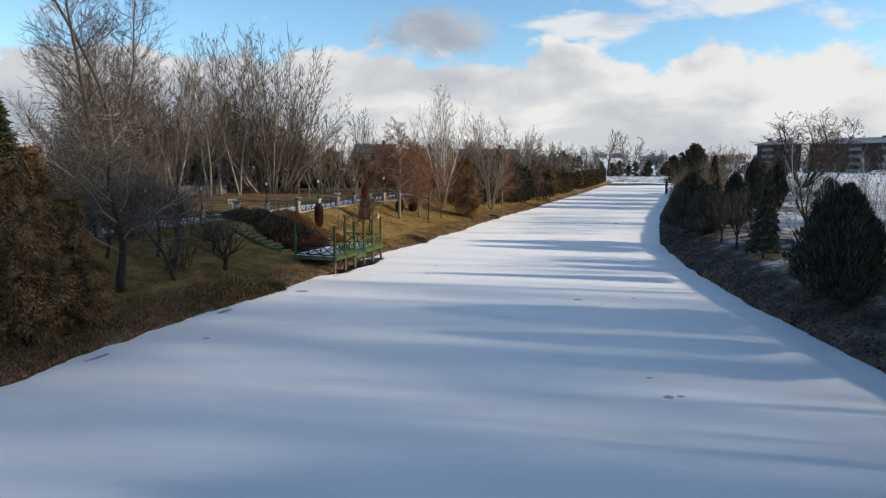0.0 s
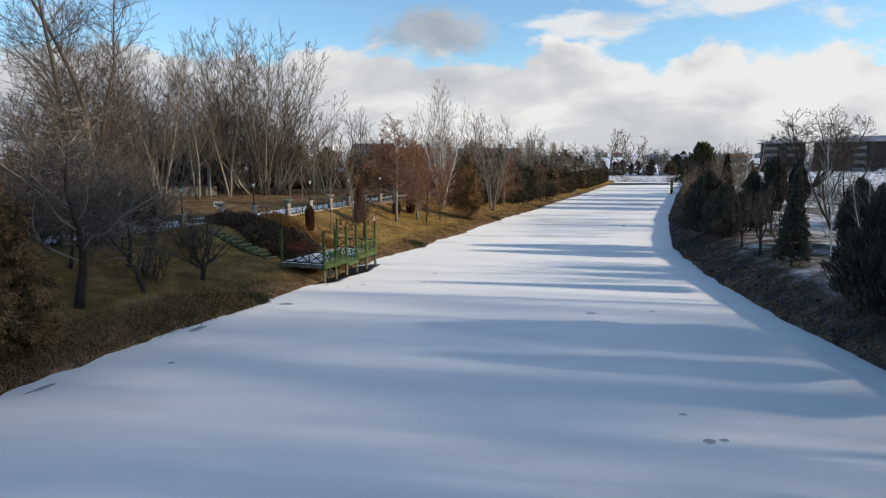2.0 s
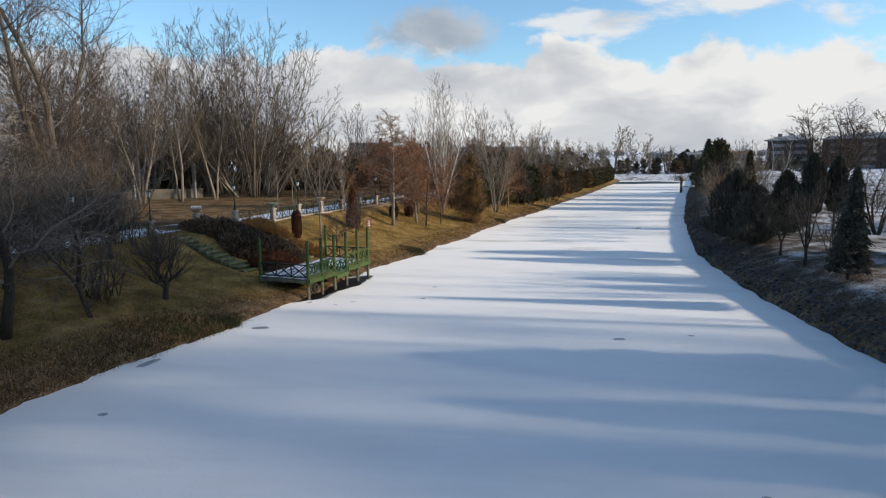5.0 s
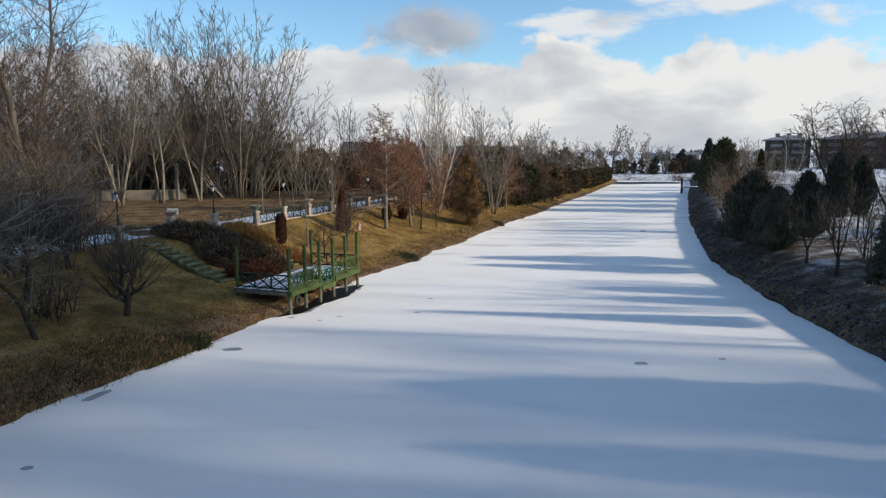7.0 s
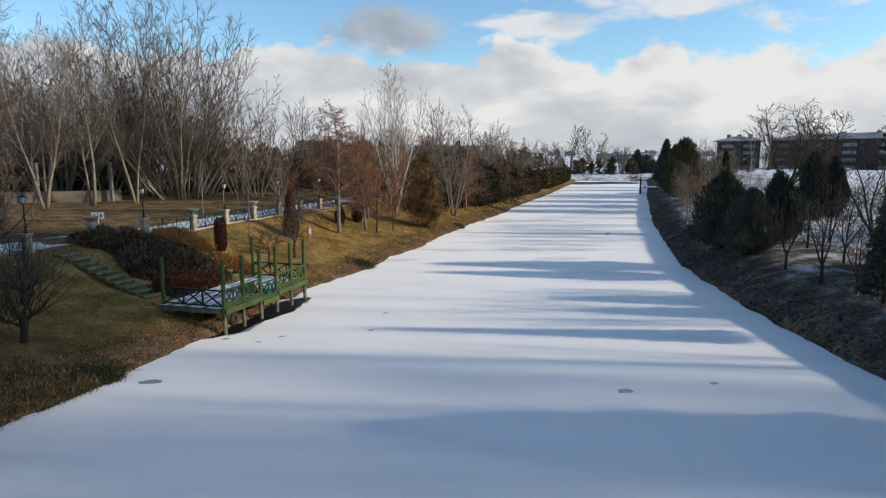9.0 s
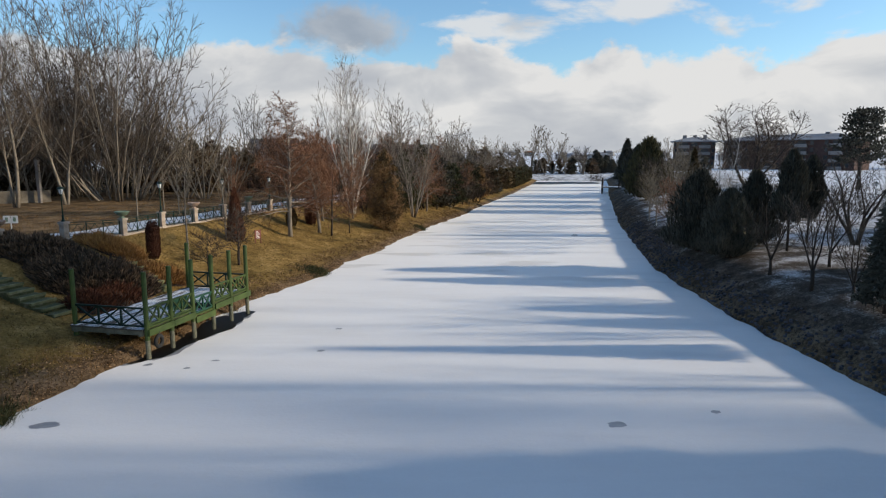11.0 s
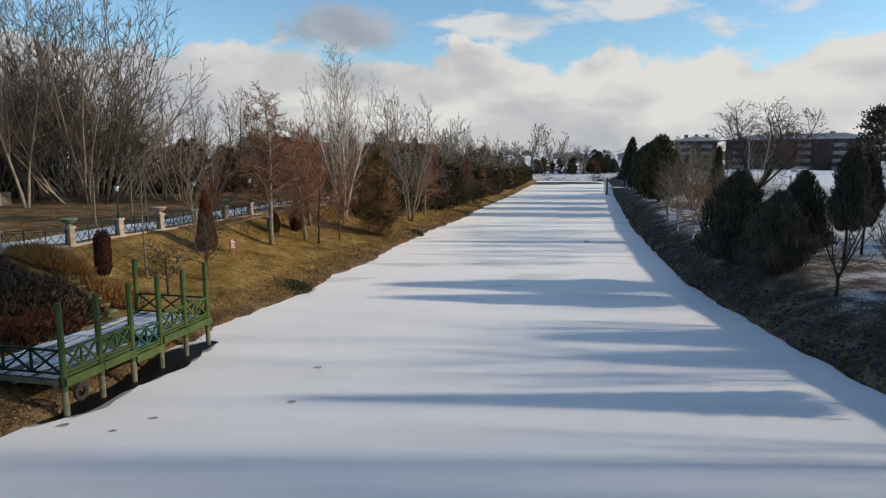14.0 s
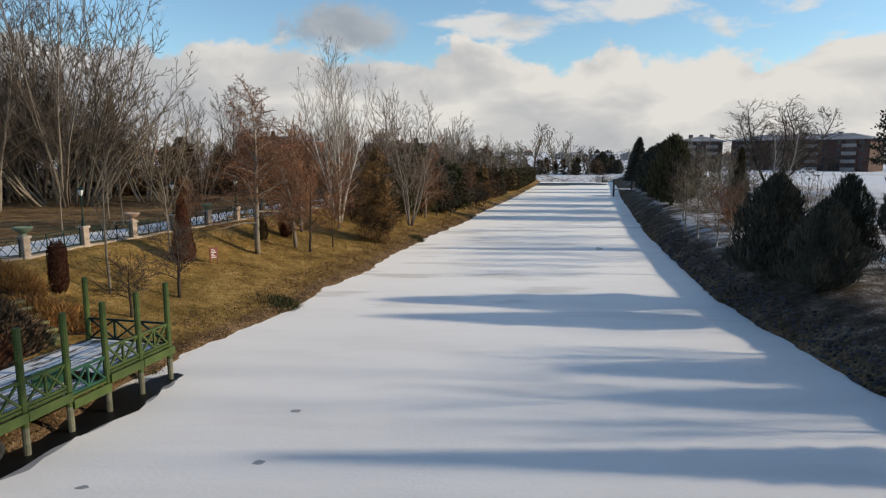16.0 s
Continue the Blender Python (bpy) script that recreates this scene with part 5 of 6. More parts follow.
# a low garden wall with tall posts behind the trees
def make_garden_wall():
    s = Shape()
    pts = [(-48, 36), (-40, 38), (-33, 41), (-31.2, 42.3)]
    for (x0, y0), (x1, y1) in zip(pts, pts[1:]):
        a, b = Vector((x0, y0, 2.75)), Vector((x1, y1, 2.75))
        s.bar(a, b, 0.22, 1.6)
    setting("wall_garden", s, M["old_plaster"], "low cream plastered garden wall", "wall")
    for i, (x, y) in enumerate([(-39, 37.6), (-36.2, 38.8), (-31.5, 41.4)]):
        ob = thing("concrete_post", at(x, y, land(x, y)), "pale concrete post standing by the wall", "post")
        part("shaft", Shape().box((-0.13, -0.13, -0.2), (0.13, 0.13, 3.2), bevel=0.03), M["band"], ob)
        part("head", Shape().box((-0.17, -0.17, 3.2), (0.17, 0.17, 3.32), bevel=0.03), M["band"], ob)


make_garden_wall()

# ---------------------------------------------------------------- far bank landing, right fence


def make_far_landing():
    m = Matrix.LocRotScale((27.5, 97.6, 0), Euler((0, 0, radians(75))), None)
    ob = thing("far_landing_stage", m, "small dark timber landing stage on the far bank", "jetty")
    for x, y, h in ((0, 0.9, 2.7), (1.7, 0.9, 1.4), (3.4, 0.9, 2.3), (0, -1.8, 2.4), (3.4, -1.8, 2.3)):
        part("post", Shape().tube([Vector((x, y, -0.4)), Vector((x, y, h))], [0.14, 0.13], 8), M["dark_bark"], ob)
    for k in range(9):
        part("plank", Shape().box((-0.2, -2.2 + k * 0.36, 1.02), (3.6, -2.2 + k * 0.36 + 0.34, 1.12)), M["deck"], ob)
    for y in (0.75, -1.6):
        part("bearer", Shape().box((-0.2, y, 0.80), (3.6, y + 0.14, 1.02)), M["dark_bark"], ob)


make_far_landing()


def make_right_fence():
    pts = [(33.2, 22.0), (34.2, 40.5), (34.0, 46.5), (35.2, 56), (36.8, 64.5), (39.2, 74), (42.5, 86)]
    first = lamp = None
    for (x0, y0), (x1, y1) in zip(pts, pts[1:]):
        n = max(1, round(math.hypot(x1 - x0, y1 - y0) / 3.0))
        for i in range(n):
            a = (x0 + (x1 - x0) * i / n, y0 + (y1 - y0) * i / n)
            b = (x0 + (x1 - x0) * (i + 1) / n, y0 + (y1 - y0) * (i + 1) / n)
            bay = make_fence_bay((*a, land(*a)), (*b, land(*b)), "band", "pale lattice fence panel by the snowy park", "park fence", 0.95, first)
            first = first or bay
    for x, y in ((37.3, 64.0), (43.0, 72.0), (39.5, 77.0), (35.6, 44), (46, 62)):
        l = make_lamp(x, y, land(x, y) - 0.02, "dark park lamp with a lantern in the snow", 2.5, lamp)
        lamp = lamp or l


make_right_fence()

# ---------------------------------------------------------------- buildings


def window(ob, x, y0, z, w, h, side):
    """A pane with frame and sill on a wall that faces -y (side 0) or -x / +x (side 1, 2)."""
    def m(a, b, c):
        return (a, b, c)
    if side == 0:
        f = part("window", Shape().box((x - w / 2, y0 - 0.06, z), (x + w / 2, y0 - 0.01, z + h)), M["glass"], ob)
        part("frame", Shape().box((x - w / 2 - 0.09, y0 - 0.09, z + h), (x + w / 2 + 0.09, y0 - 0.005, z + h + 0.12)), M["sill"], f)
        part("sill", Shape().box((x - w / 2 - 0.12, y0 - 0.16, z - 0.12), (x + w / 2 + 0.12, y0 - 0.005, z - 0.01)), M["sill"], f)
    else:
        s = -1 if side == 1 else 1
        a, b = sorted((y0 + s * 0.01, y0 + s * 0.06))
        f = part("window", Shape().box((a, x - w / 2, z), (b, x + w / 2, z + h)), M["glass"], ob)
        a, b = sorted((y0 + s * 0.005, y0 + s * 0.16))
        part("sill", Shape().box((a, x - w / 2 - 0.12, z - 0.12), (b, x + w / 2 + 0.12, z - 0.01)), M["sill"], f)


def hip_roof(w, d, z, rise, over):
    s = Shape()
    x0, x1, y0, y1 = -w / 2 - over, w / 2 + over, -d / 2 - over, d / 2 + over
    r = min(w, d) / 2 + over
    for zz in (z, z + 0.25):
        s.v += [Vector((x0, y0, zz)), Vector((x1, y0, zz)), Vector((x1, y1, zz)), Vector((x0, y1, zz))]
    if w >= d:
        s.v += [Vector((x0 + r, 0, z + rise)), Vector((x1 - r, 0, z + rise))]
        s.f += [(4, 5, 9, 8), (5, 6, 9), (6, 7, 8, 9), (7, 4, 8)]
    else:
        s.v += [Vector((0, y0 + r, z + rise)), Vector((0, y1 - r, z + rise))]
        s.f += [(5, 6, 9, 8), (6, 7, 9), (7, 4, 8, 9), (4, 5, 8)]
    s.f += [(3, 2, 1, 0), (0, 1, 5, 4), (1, 2, 6, 5), (2, 3, 7, 6), (3, 0, 4, 7)]
    return s


def gable_roof(w, d, z, rise, over):
    s = Shape()
    x0, x1, y0, y1 = -w / 2 - over, w / 2 + over, -d / 2 - over, d / 2 + over
    for x in (x0, x1):
        s.v += [Vector((x, y0, z - 0.1)), Vector((x, y1, z - 0.1)), Vector((x, 0, z + rise)), Vector((x, y0, z - 0.28)), Vector((x, y1, z - 0.28)), Vector((x, 0, z + rise - 0.2))]
    s.f += [(0, 6, 8, 2), (2, 8, 7, 1), (3, 5, 11, 9), (5, 4, 10, 11), (0, 3, 9, 6), (1, 7, 10, 4), (0, 2, 5, 3), (2, 1, 4, 5), (6, 9, 11, 8), (8, 11, 10, 7)]
    return s


def make_house(x, y, w, d, h, turn, wall, roof, label, rise=1.8, hip=False, first=None, floors=2):
    m = at(x, y, land(x, y) - 0.1, turn)
    if first:
        return again(first, m, label)
    ob = thing("house", m, label, "house")
    s = Shape().box((-w / 2, -d / 2, -0.3), (w / 2, d / 2, h))
    if not hip:
        base = len(s.v)
        for sx in (-w / 2, w / 2):
            s.v += [Vector((sx, -d / 2, h)), Vector((sx, d / 2, h)), Vector((sx, 0, h + rise * 0.93))]
        s.f += [(base, base + 2, base + 1), (base + 3, base + 4, base + 5)]
    part("wall", s, M[wall], ob)
    r = part("roof", hip_roof(w, d, h, rise, 0.5) if hip else gable_roof(w, d, h, rise, 0.45), M[roof], ob)
    part("chimney", Shape().box((w * 0.2, -0.3, h + rise * 0.3), (w * 0.2 + 0.6, 0.3, h + rise + 0.9)), M["brick"], r)
    n = max(2, int(w / 2.6))
    for f in range(floors):
        z = 0.9 + f * (h / floors)
        for k in range(n):
            window(ob, -w / 2 + w * (k + 0.5) / n, -d / 2, z, 1.2, 1.3, 0)
        for k in range(2):
            window(ob, -d / 2 + d * (k + 0.5) / 2, w / 2, z, 1.1, 1.3, 2)
    return ob


def make_flats(x, y, w, d, turn, label, floors=4):
    """A brick block with balconies in pale bands and a low snowy hipped roof."""
    ob = thing("apartment_building", at(x, y, land(x, y) - 0.2, turn), label, "apartment building", "brick blocks beyond the snowy field")
    h = floors * 2.42 + 0.3
    part("wall", Shape().box((-w / 2, -d / 2, -0.5), (w / 2, d / 2, h)), M["brick"], ob)
    r = part("roof", hip_roof(w, d, h, 2.2, 1.3), M["grey_roof"], ob, "pale snowy hipped roof")
    for k in range(3):
        cx = -w / 4 + k * w / 4
        part("roof_box", Shape().box((cx - 0.7, -0.6, h + 1.2), (cx + 0.7, 0.6, h + 2.7)), M["band"], r)
    bays = max(2, int(w / 9))
    for f in range(floors):
        z = 0.5 + f * 2.42
        for k in range(bays):
            cx = -w / 2 + w * (k + 0.5) / bays
            b = part("balcony", Shape().box((cx - 2.0, -d / 2 - 1.2, z - 0.15), (cx + 2.0, -d / 2 - 0.003, z)), M["band"], ob)
            part("parapet", Shape().box((cx - 2.0, -d / 2 - 1.2, z + 0.003), (cx + 2.0, -d / 2 - 1.08, z + 0.95)), M["band"], b)
            window(ob, cx, -d / 2, z + 0.05, 2.6, 1.9, 0)
            for sx in (-3.1, 3.1):
                window(ob, cx + sx, -d / 2, z + 0.7, 1.1, 1.3, 0)
        for k in range(3):
            window(ob, -d / 2 + d * (k + 0.5) / 3, -w / 2, z + 0.7, 1.3, 1.3, 1)
    return ob


def make_buildings():
    make_flats(96, 236, 14.5, 14, -22, "four-storey dark brick apartment block with snowy roof")
    make_flats(120, 210.5, 42, 14, -50, "long dark brick apartment block with pale balconies")
    make_flats(178, 214, 26, 16, -50, "dark brick apartment block behind the pines")
    # brick houses behind the left bank
    make_house(-21, 104, 10, 8, 4.2, 12, "red_brick", "roof_tile", "low orange brick house with a tiled roof", 1.7)
    make_house(-7.5, 112, 12, 8, 4.4, 14, "red_brick", "dark_roof", "orange brick house with a dark roof", 1.6)
    make_house(-32, 112, 8, 8, 5.2, 8, "render", "dark_roof", "pale rendered house among bare trees", 1.8)
    # the white building and cars past the bend
    make_house(66, 262, 9, 8, 5.0, -4, "render", "grey_roof", "wide pale two-storey building with large windows", 1.2, True)
    rng = random.Random(5)
    first = {}
    for i in range(46):
        a = rng.uniform(-0.62, 0.55)
        dist = rng.uniform(420, 1000)
        kind = rng.choice((("render", "grey_roof"), ("cream", "grey_roof"), ("render", "grey_roof"), ("render", "roof_tile")))
        h = make_house(math.sin(a) * dist, math.cos(a) * dist, 13, 10, 4.6, rng.uniform(-30, 30), *kind, "distant pale house with a snowy roof" if kind[1] == "grey_roof" else "distant house with a tiled roof", 2.4, True, first.get(kind))
        first.setdefault(kind, h)


make_buildings()


def make_car(x, y, turn, mat, label):
    ob = thing("car", at(x, y, land(x, y), turn), label, "car")
    s = Shape()
    prof = [(-2.1, 0.35), (-2.1, 0.85), (-1.5, 0.95), (-0.9, 1.42), (0.8, 1.45), (1.5, 0.98), (2.1, 0.85), (2.15, 0.35)]
    for yy in (-0.85, 0.85):
        for px, pz in prof:
            s.v.append(Vector((px, yy * (0.85 if pz > 1.2 else 1), pz)))
    n = len(prof)
    s.f += [tuple(range(n)), tuple(reversed(range(n, 2 * n)))] + [(i, i + n, (i + 1) % n + n, (i + 1) % n) for i in range(n)]
    part("body", s, mat, ob)
    for sy in (-0.80, 0.80):
        part("side_window", Shape().box((-1.05, sy - 0.06, 0.98), (1.1, sy + 0.06, 1.34)), M["glass"], ob)
        for px in (-1.3, 1.3):
            wheel = part("wheel", Shape().turned([(0.31, -0.1), (0.33, -0.06), (0.33, 0.06), (0.31, 0.1)], 14, Matrix.Translation((px, sy, 0.33)) @ Matrix.Rotation(math.pi / 2, 4, "X")), M["rubber"], ob)
            part("rim", Shape().turned([(0.19, -0.11), (0.19, 0.11)], 10, Matrix.Translation((px, sy, 0.33)) @ Matrix.Rotation(math.pi / 2, 4, "X")), M["band"], wheel)


make_car(34.0, 205, 10, M["car_white"], "small white car parked past the bend")
make_car(101, 175, 0, M["car_white"], "white car parked by the snowy field")

# ---------------------------------------------------------------- planting, left bank
thuja(-14.2, -5.0, 5.9, 50)
thuja(-13.9, -2.9, 4.6, 51, "bushy bronzed thuja by the water")
thuja(-15.6, -2.6, 6.0, 51, "tall bronzed thuja with brown shaggy sprays")
thuja(-17.6, -8.6, 6.8, 50, "broad green thuja in shade", "dark_leaf")
thuja(-20.5, -1.0, 5.6, 51, "dark green thuja behind the bank", "dark_leaf")
spruce(-25.5, 6.5, 7.5, 30, "dark spruce behind the promenade", "green_leaf")
thuja(-14.0, -9.6, 3.2, 51)

willow(-15.3, 1.2, 6.8, 100, "old leafless willow with tangled grey limbs", wide=1.25)
willow(-17.9, -0.2, 6.4, 101)
willow(-14.4, 4.0, 3.6, 101, wide=1.1)
pollard(-13.6, 7.3, 2.7, 9, wide=1.25)
willow(-16.6, 6.2, 3.9, 100, wide=1.1)
pollard(-17.4, 9.4, 3.0, 9)
pollard(-15.6, 9.9, 2.6, 8)
willow(-17.8, 4.0, 3.9, 101)
for i, (x, y, h) in enumerate([(-22, 10, 3.6), (-21.3, 13, 3.4), (-23.5, 15, 4.2), (-25, 18.5, 4.4), (-24.5, 12, 4.4), (-27, 16, 4.8), (-23, 7, 4.0), (-26, 22, 4.0), (-18.8, 7.4, 2.8), (-15.4, 5.6, 2.2), (-20.8, 5.4, 3.4), (-18.6, 11.4, 2.4), (-16.4, 11.4, 1.8), (-21.8, 2.4, 3.6)]):
    thicket(x, y, h, 9 + i % 2, "tangled leafless bush on the bank", "twig")

for i, (x, y, h) in enumerate([(-21.0, 47.5, 7.5), (-23.5, 49.5, 9.0), (-27.5, 51.5, 9.5), (-32.5, 53.0, 10.0), (-37.0, 51.0, 9.5), (-42.0, 50.0, 9.5), (-19.8, 51.0, 6.5), (-34.5, 45.0, 7.0)]):
    shrub_tree(x, y, h, 2 + i % 2, "tan leafless undergrowth beneath the grove", "tan_twig", wide=1.15)
great_tree(-29.4, 21.0, 22.5, 11)
great_tree(-31.2, 23.6, 20.5, 12, "tall leafless poplar beside a greater one")
for i, (x, y, h) in enumerate([(-27.0, 45.0, 18.0), (-32.0, 49.5, 18.6), (-39.5, 46.0, 17.6), (-47.0, 43.0, 17.0)]):
    fan_tree(x, y, h, 2 + i % 2, leaf="brown_twig" if i % 2 else "twig")
for i, (x, y, h) in enumerate([(-30.6, 37.2, 15.5), (-32.3, 34.2, 15.0), (-36.0, 39.5, 16), (-33.0, 47, 17), (-28.6, 40.0, 15)]):
    poplar(x, y, h, 1 + (i + 1) % 3, "leafless grey poplar among a stand of trees", "pale_bark", "twig")
for i, (x, y, h) in enumerate([(-23.5, 70, 13.5), (-20.5, 72, 9), (-17.5, 78, 12), (-14.5, 80, 11), (-25, 80, 13), (-12, 90, 10), (-30, 75, 13), (-9, 98, 10), (-35, 66, 14), (-38, 58, 15), (-45, 52, 15), (-50, 44, 15)]):
    stand_tree(x, y, h * 0.86, 1 + i % 3, "distant leafless grey tree")
# undergrowth beneath the stand
for i, (x, y, h) in enumerate([(-47, 46, 5), (-44, 49, 5), (-40, 51, 5.5), (-36, 53.5, 5), (-31.5, 54.5, 5.5), (-28, 55.5, 5), (-24.5, 57, 4.6), (-21, 60, 4.6), (-53, 44, 5), (-51, 38, 5), (-49, 31, 5), (-47, 24, 5), (-44, 17, 5), (-41, 10, 5), (-17.5, 63, 4.2), (-49, 54, 6), (-33, 58, 6), (-26, 63, 5.5)]):
    ragged(x, y, h, 92 + i % 2, "dense dark evergreen shrub behind the bare trees", "hedge_leaf" if i % 4 else "dark_leaf", wide=1.5)
rng = random.Random(12)
for i in range(18):
    f = i / 17
    x, y = -24.5 - 11 * rng.random() - 3 * f, -4 + 17 * f
    thicket(x, y, rng.uniform(2.4, 5.0), 9 + i % 2, "dense brown undergrowth beneath the trees")
for i in range(30):
    x, y = rng.uniform(-58, -27), rng.uniform(50, 64)
    thicket(x, y, rng.uniform(3.0, 6.0), 9 + i % 2, "dense brown undergrowth beneath the trees")
for i in range(30):
    x, y = rng.uniform(-30, -9), rng.uniform(58, 92)
    thicket(x, y, rng.uniform(2.4, 4.2), 10, "reddish brown thicket near the houses", "rust_twig")

for i in range(18):
    x, y = rng.uniform(-64, -38), rng.uniform(26, 84)
    shrub_tree(x, y, rng.uniform(6, 9.5), 2 + i % 2, "tall tangled leafless undergrowth", "twig")
larch(-9.6, 32.0, 8.5, 4)
larch(-8.3, 34.8, 5.6, 4, "smaller larch with dense rusty twigs", wide=1.25)
larch(-9.0, 39.5, 6.4, 4, "smaller larch with rusty twigs")
larch(-7.3, 43.4, 5.2, 4, "small larch with rusty twigs")
birch(-7.6, 45.2, 13.4, 3, "tall white-barked birch with several stems", stems=7)
vase_tree(-2.7, 50.2, 11.0, 96)
vase_tree(-4.6, 58, 10.5, 95, wide=1.15)
ragged(-4.5, 41.4, 6.3, 90, "bronzed shaggy juniper at the water's edge", "thuja_leaf", wide=1.0)
clipped(-13.4, 21.4, 1.85, 60, wide=0.72)
clipped(-11.6, 27.6, 3.1, 61, "rusty conical thuja on the slope", shape="cone", wide=0.58)
clipped(-10.1, 34.4, 1.4, 62, "small dark egg-shaped thuja on the slope", "bronze_leaf", "egg", wide=0.85)
clipped(-9.3, 36.8, 2.0, 63, "rusty egg-shaped thuja on the slope", "rust_leaf", "egg", wide=0.66)
sapling(-12.2, 22.4, 4.6, 7)
sapling(-12.0, 27.2, 4.0, 8)
sapling(-17.8, 29.0, 3.2, 7)
sapling(-17.3, 33.6, 3.4, 8)
sapling(-19.6, 36.5, 3.6, 7)
sapling(-15.6, 38.5, 3.4, 8)
small_tree(-10.1, 23.4, 2.5, 6, wide=1.75)
small_tree(-10.6, 20.7, 1.8, 7, wide=1.8)
small_tree(-7.4, 34.4, 4.3, 6, "low spreading tree with a reddish twiggy crown", "rust_twig")
small_tree(-6.6, 37.0, 2.6, 7, "small tree with a reddish twiggy crown", "rust_twig")
small_tree(-12.6, 31.0, 2.4, 7, "small tree with a reddish twiggy crown", "rust_twig")
for i, (x, y, h) in enumerate([(-13.5, 47, 4.4), (-11.5, 49.5, 5.4), (-15.5, 52, 5.0), (-8.4, 52, 5.6), (-12.5, 57, 5.4), (-17.5, 60, 5.0), (-6.2, 60, 5.6), (-10, 66, 5.6), (-15, 68, 5.2), (-4, 72, 5.4)]):
    small_tree(x, y, h, 6 + i % 2, "rusty twiggy tree in front of the houses", "rust_twig")
# the row along the left bank towards the bend
row = [(-5.9, 47.5, "thicket", 3.4), (-3.9, 53.2, "green", 5.6), (-1.6, 55.6, "larch", 6.2), (-0.6, 58.6, "small", 3.6), (-2.5, 62.5, "green", 6.4), (1.3, 64.6, "green", 5.0), (0.2, 69, "birch", 9.6), (2.8, 70.5, "small", 4.2),
       (3.2, 75.5, "green", 5.2), (1.4, 78.5, "birch", 10.2), (5.2, 80.5, "thuja", 4.6), (3.6, 86, "birch", 9.0), (7.4, 87.5, "rust", 4.2), (5.8, 93, "tan", 6.5), (9.0, 95, "rust", 4.2), (-1.0, 84, "larch", 6.6), (-6.5, 66, "larch", 6.2),
       (-9.5, 58, "larch", 5.6), (-11.8, 52.5, "small", 3.4), (7.0, 103, "tan", 8.0), (13.5, 121, "tan", 7.5), (17, 134, "tan", 6.5), (9, 115, "birch", 9)]
for i, (x, y, what, h) in enumerate(row):
    if what == "green":
        ragged(x, y, h, 92 + i % 2, "green conical evergreen in the bank row", "green_leaf" if i % 2 else "olive_leaf", wide=1.1)
    elif what == "thuja":
        ragged(x, y, h, 92, "bronzed conical evergreen in the bank row", "thuja_leaf", wide=1.1)
    elif what == "rust":
        ragged(x, y, h, 93, "browned conical evergreen in the bank row", "bronze_leaf", wide=1.2)
    elif what == "birch":
        vase_tree(x, y, h, 95 + i % 2, wide=1.15)
    elif what == "larch":
        larch(x, y, h, 4)
    elif what == "small":
        small_tree(x, y, h, 6, "small tree with a reddish twiggy crown", "rust_twig")
    elif what == "tan":
        shrub_tree(x, y, h, 2 + i % 2)
    else:
        thicket(x, y, h, 10, "rusty twiggy bush in the bank row", "rust_twig")
for i in range(17):
    y = 103 + i * 2.1
    clipped(along(LEFT, y) - 1.7, y, 3.4, 60, "tall columnar thuja in a clipped row", "olive_leaf" if i % 3 else "bronze_leaf", wide=1.9)

# dark growth that fills the row, and the trees before the town
for i, (x, y, h) in enumerate([(-5.6, 51.5, 5.2), (-2.0, 57.5, 5.0), (-0.2, 61.0, 5.4), (-4.6, 64.5, 5.6), (0.6, 66.5, 5.0), (2.2, 72.5, 4.6), (-0.8, 73.5, 5.6), (4.3, 77.8, 4.4), (2.0, 82.5, 5.0), (6.2, 84.0, 4.2), (5.0, 89.5, 4.6), (8.2, 91.2, 3.8), (7.6, 98.5, 4.2)]):
    ragged(x, y, h, 92 + i % 2, "dark dense evergreen in the bank row", ("hedge_leaf", "olive_leaf", "dark_leaf")[i % 3], wide=1.25)
for i, (x, y, h) in enumerate([(-7.4, 49.0, 3.6), (-3.6, 55.4, 3.4), (-6.8, 56.5, 4.0), (0.4, 63.2, 3.0), (1.8, 68.2, 3.0), (-3.0, 69.5, 4.0), (3.9, 74.0, 2.8), (4.9, 82.2, 3.0), (6.9, 89.5, 3.0), (8.8, 98.0, 3.0), (-9.5, 62, 4.4), (-6.5, 74, 4.4), (-2.5, 79, 4.2)]):
    thicket(x, y, h, 9 + i % 2, "dense rusty bush in the bank row", "rust_twig" if i % 2 else "brown_twig", wide=1.2)
rng = random.Random(52)
for i in range(34):
    x, y = rng.uniform(-62, 4), rng.uniform(112, 150)
    if i % 2:
        far_tree(x, y, rng.uniform(6, 9.5), 5 + i % 2, "leafless tree before the town", "bark", "twig")
    else:
        shrub_tree(x, y, rng.uniform(4.5, 7), 2, "dense leafless shrub before the town", "brown_twig", wide=1.2)

# ---------------------------------------------------------------- planting, right bank
juniper(14.1, 3.3, 4.4, 20, wide=1.05)
birch(14.5, 8.5, 6.8, 5, "thin leafless birch with a white stem", stems=1, wide=0.8)
for i, (x, y, h) in enumerate([(18.1, 13.2, 5.2), (20.0, 14.0, 6.0), (17.4, 9.1, 5.4), (22.0, 16.2, 6.2), (19.4, 17.7, 5.0), (23.8, 21.3, 6.0)]):
    birch(x, y, h, 5, "slender leafless birch on the frosted bank", stems=2)
# row added beyond view to keep the low sun off the lawn
for i in range(10):
    pine(41 + 1.5 * (i % 2), 3 + 3.1 * i, 5.6 + 0.5 * (i % 3), 70, "unseen low dark pine added to shade the lawn", wide=1.9)
spruce(14.2, 11.8, 4.7, 30, wide=0.62)
forked_tree(13.95, 15.4, 3.8, 16)
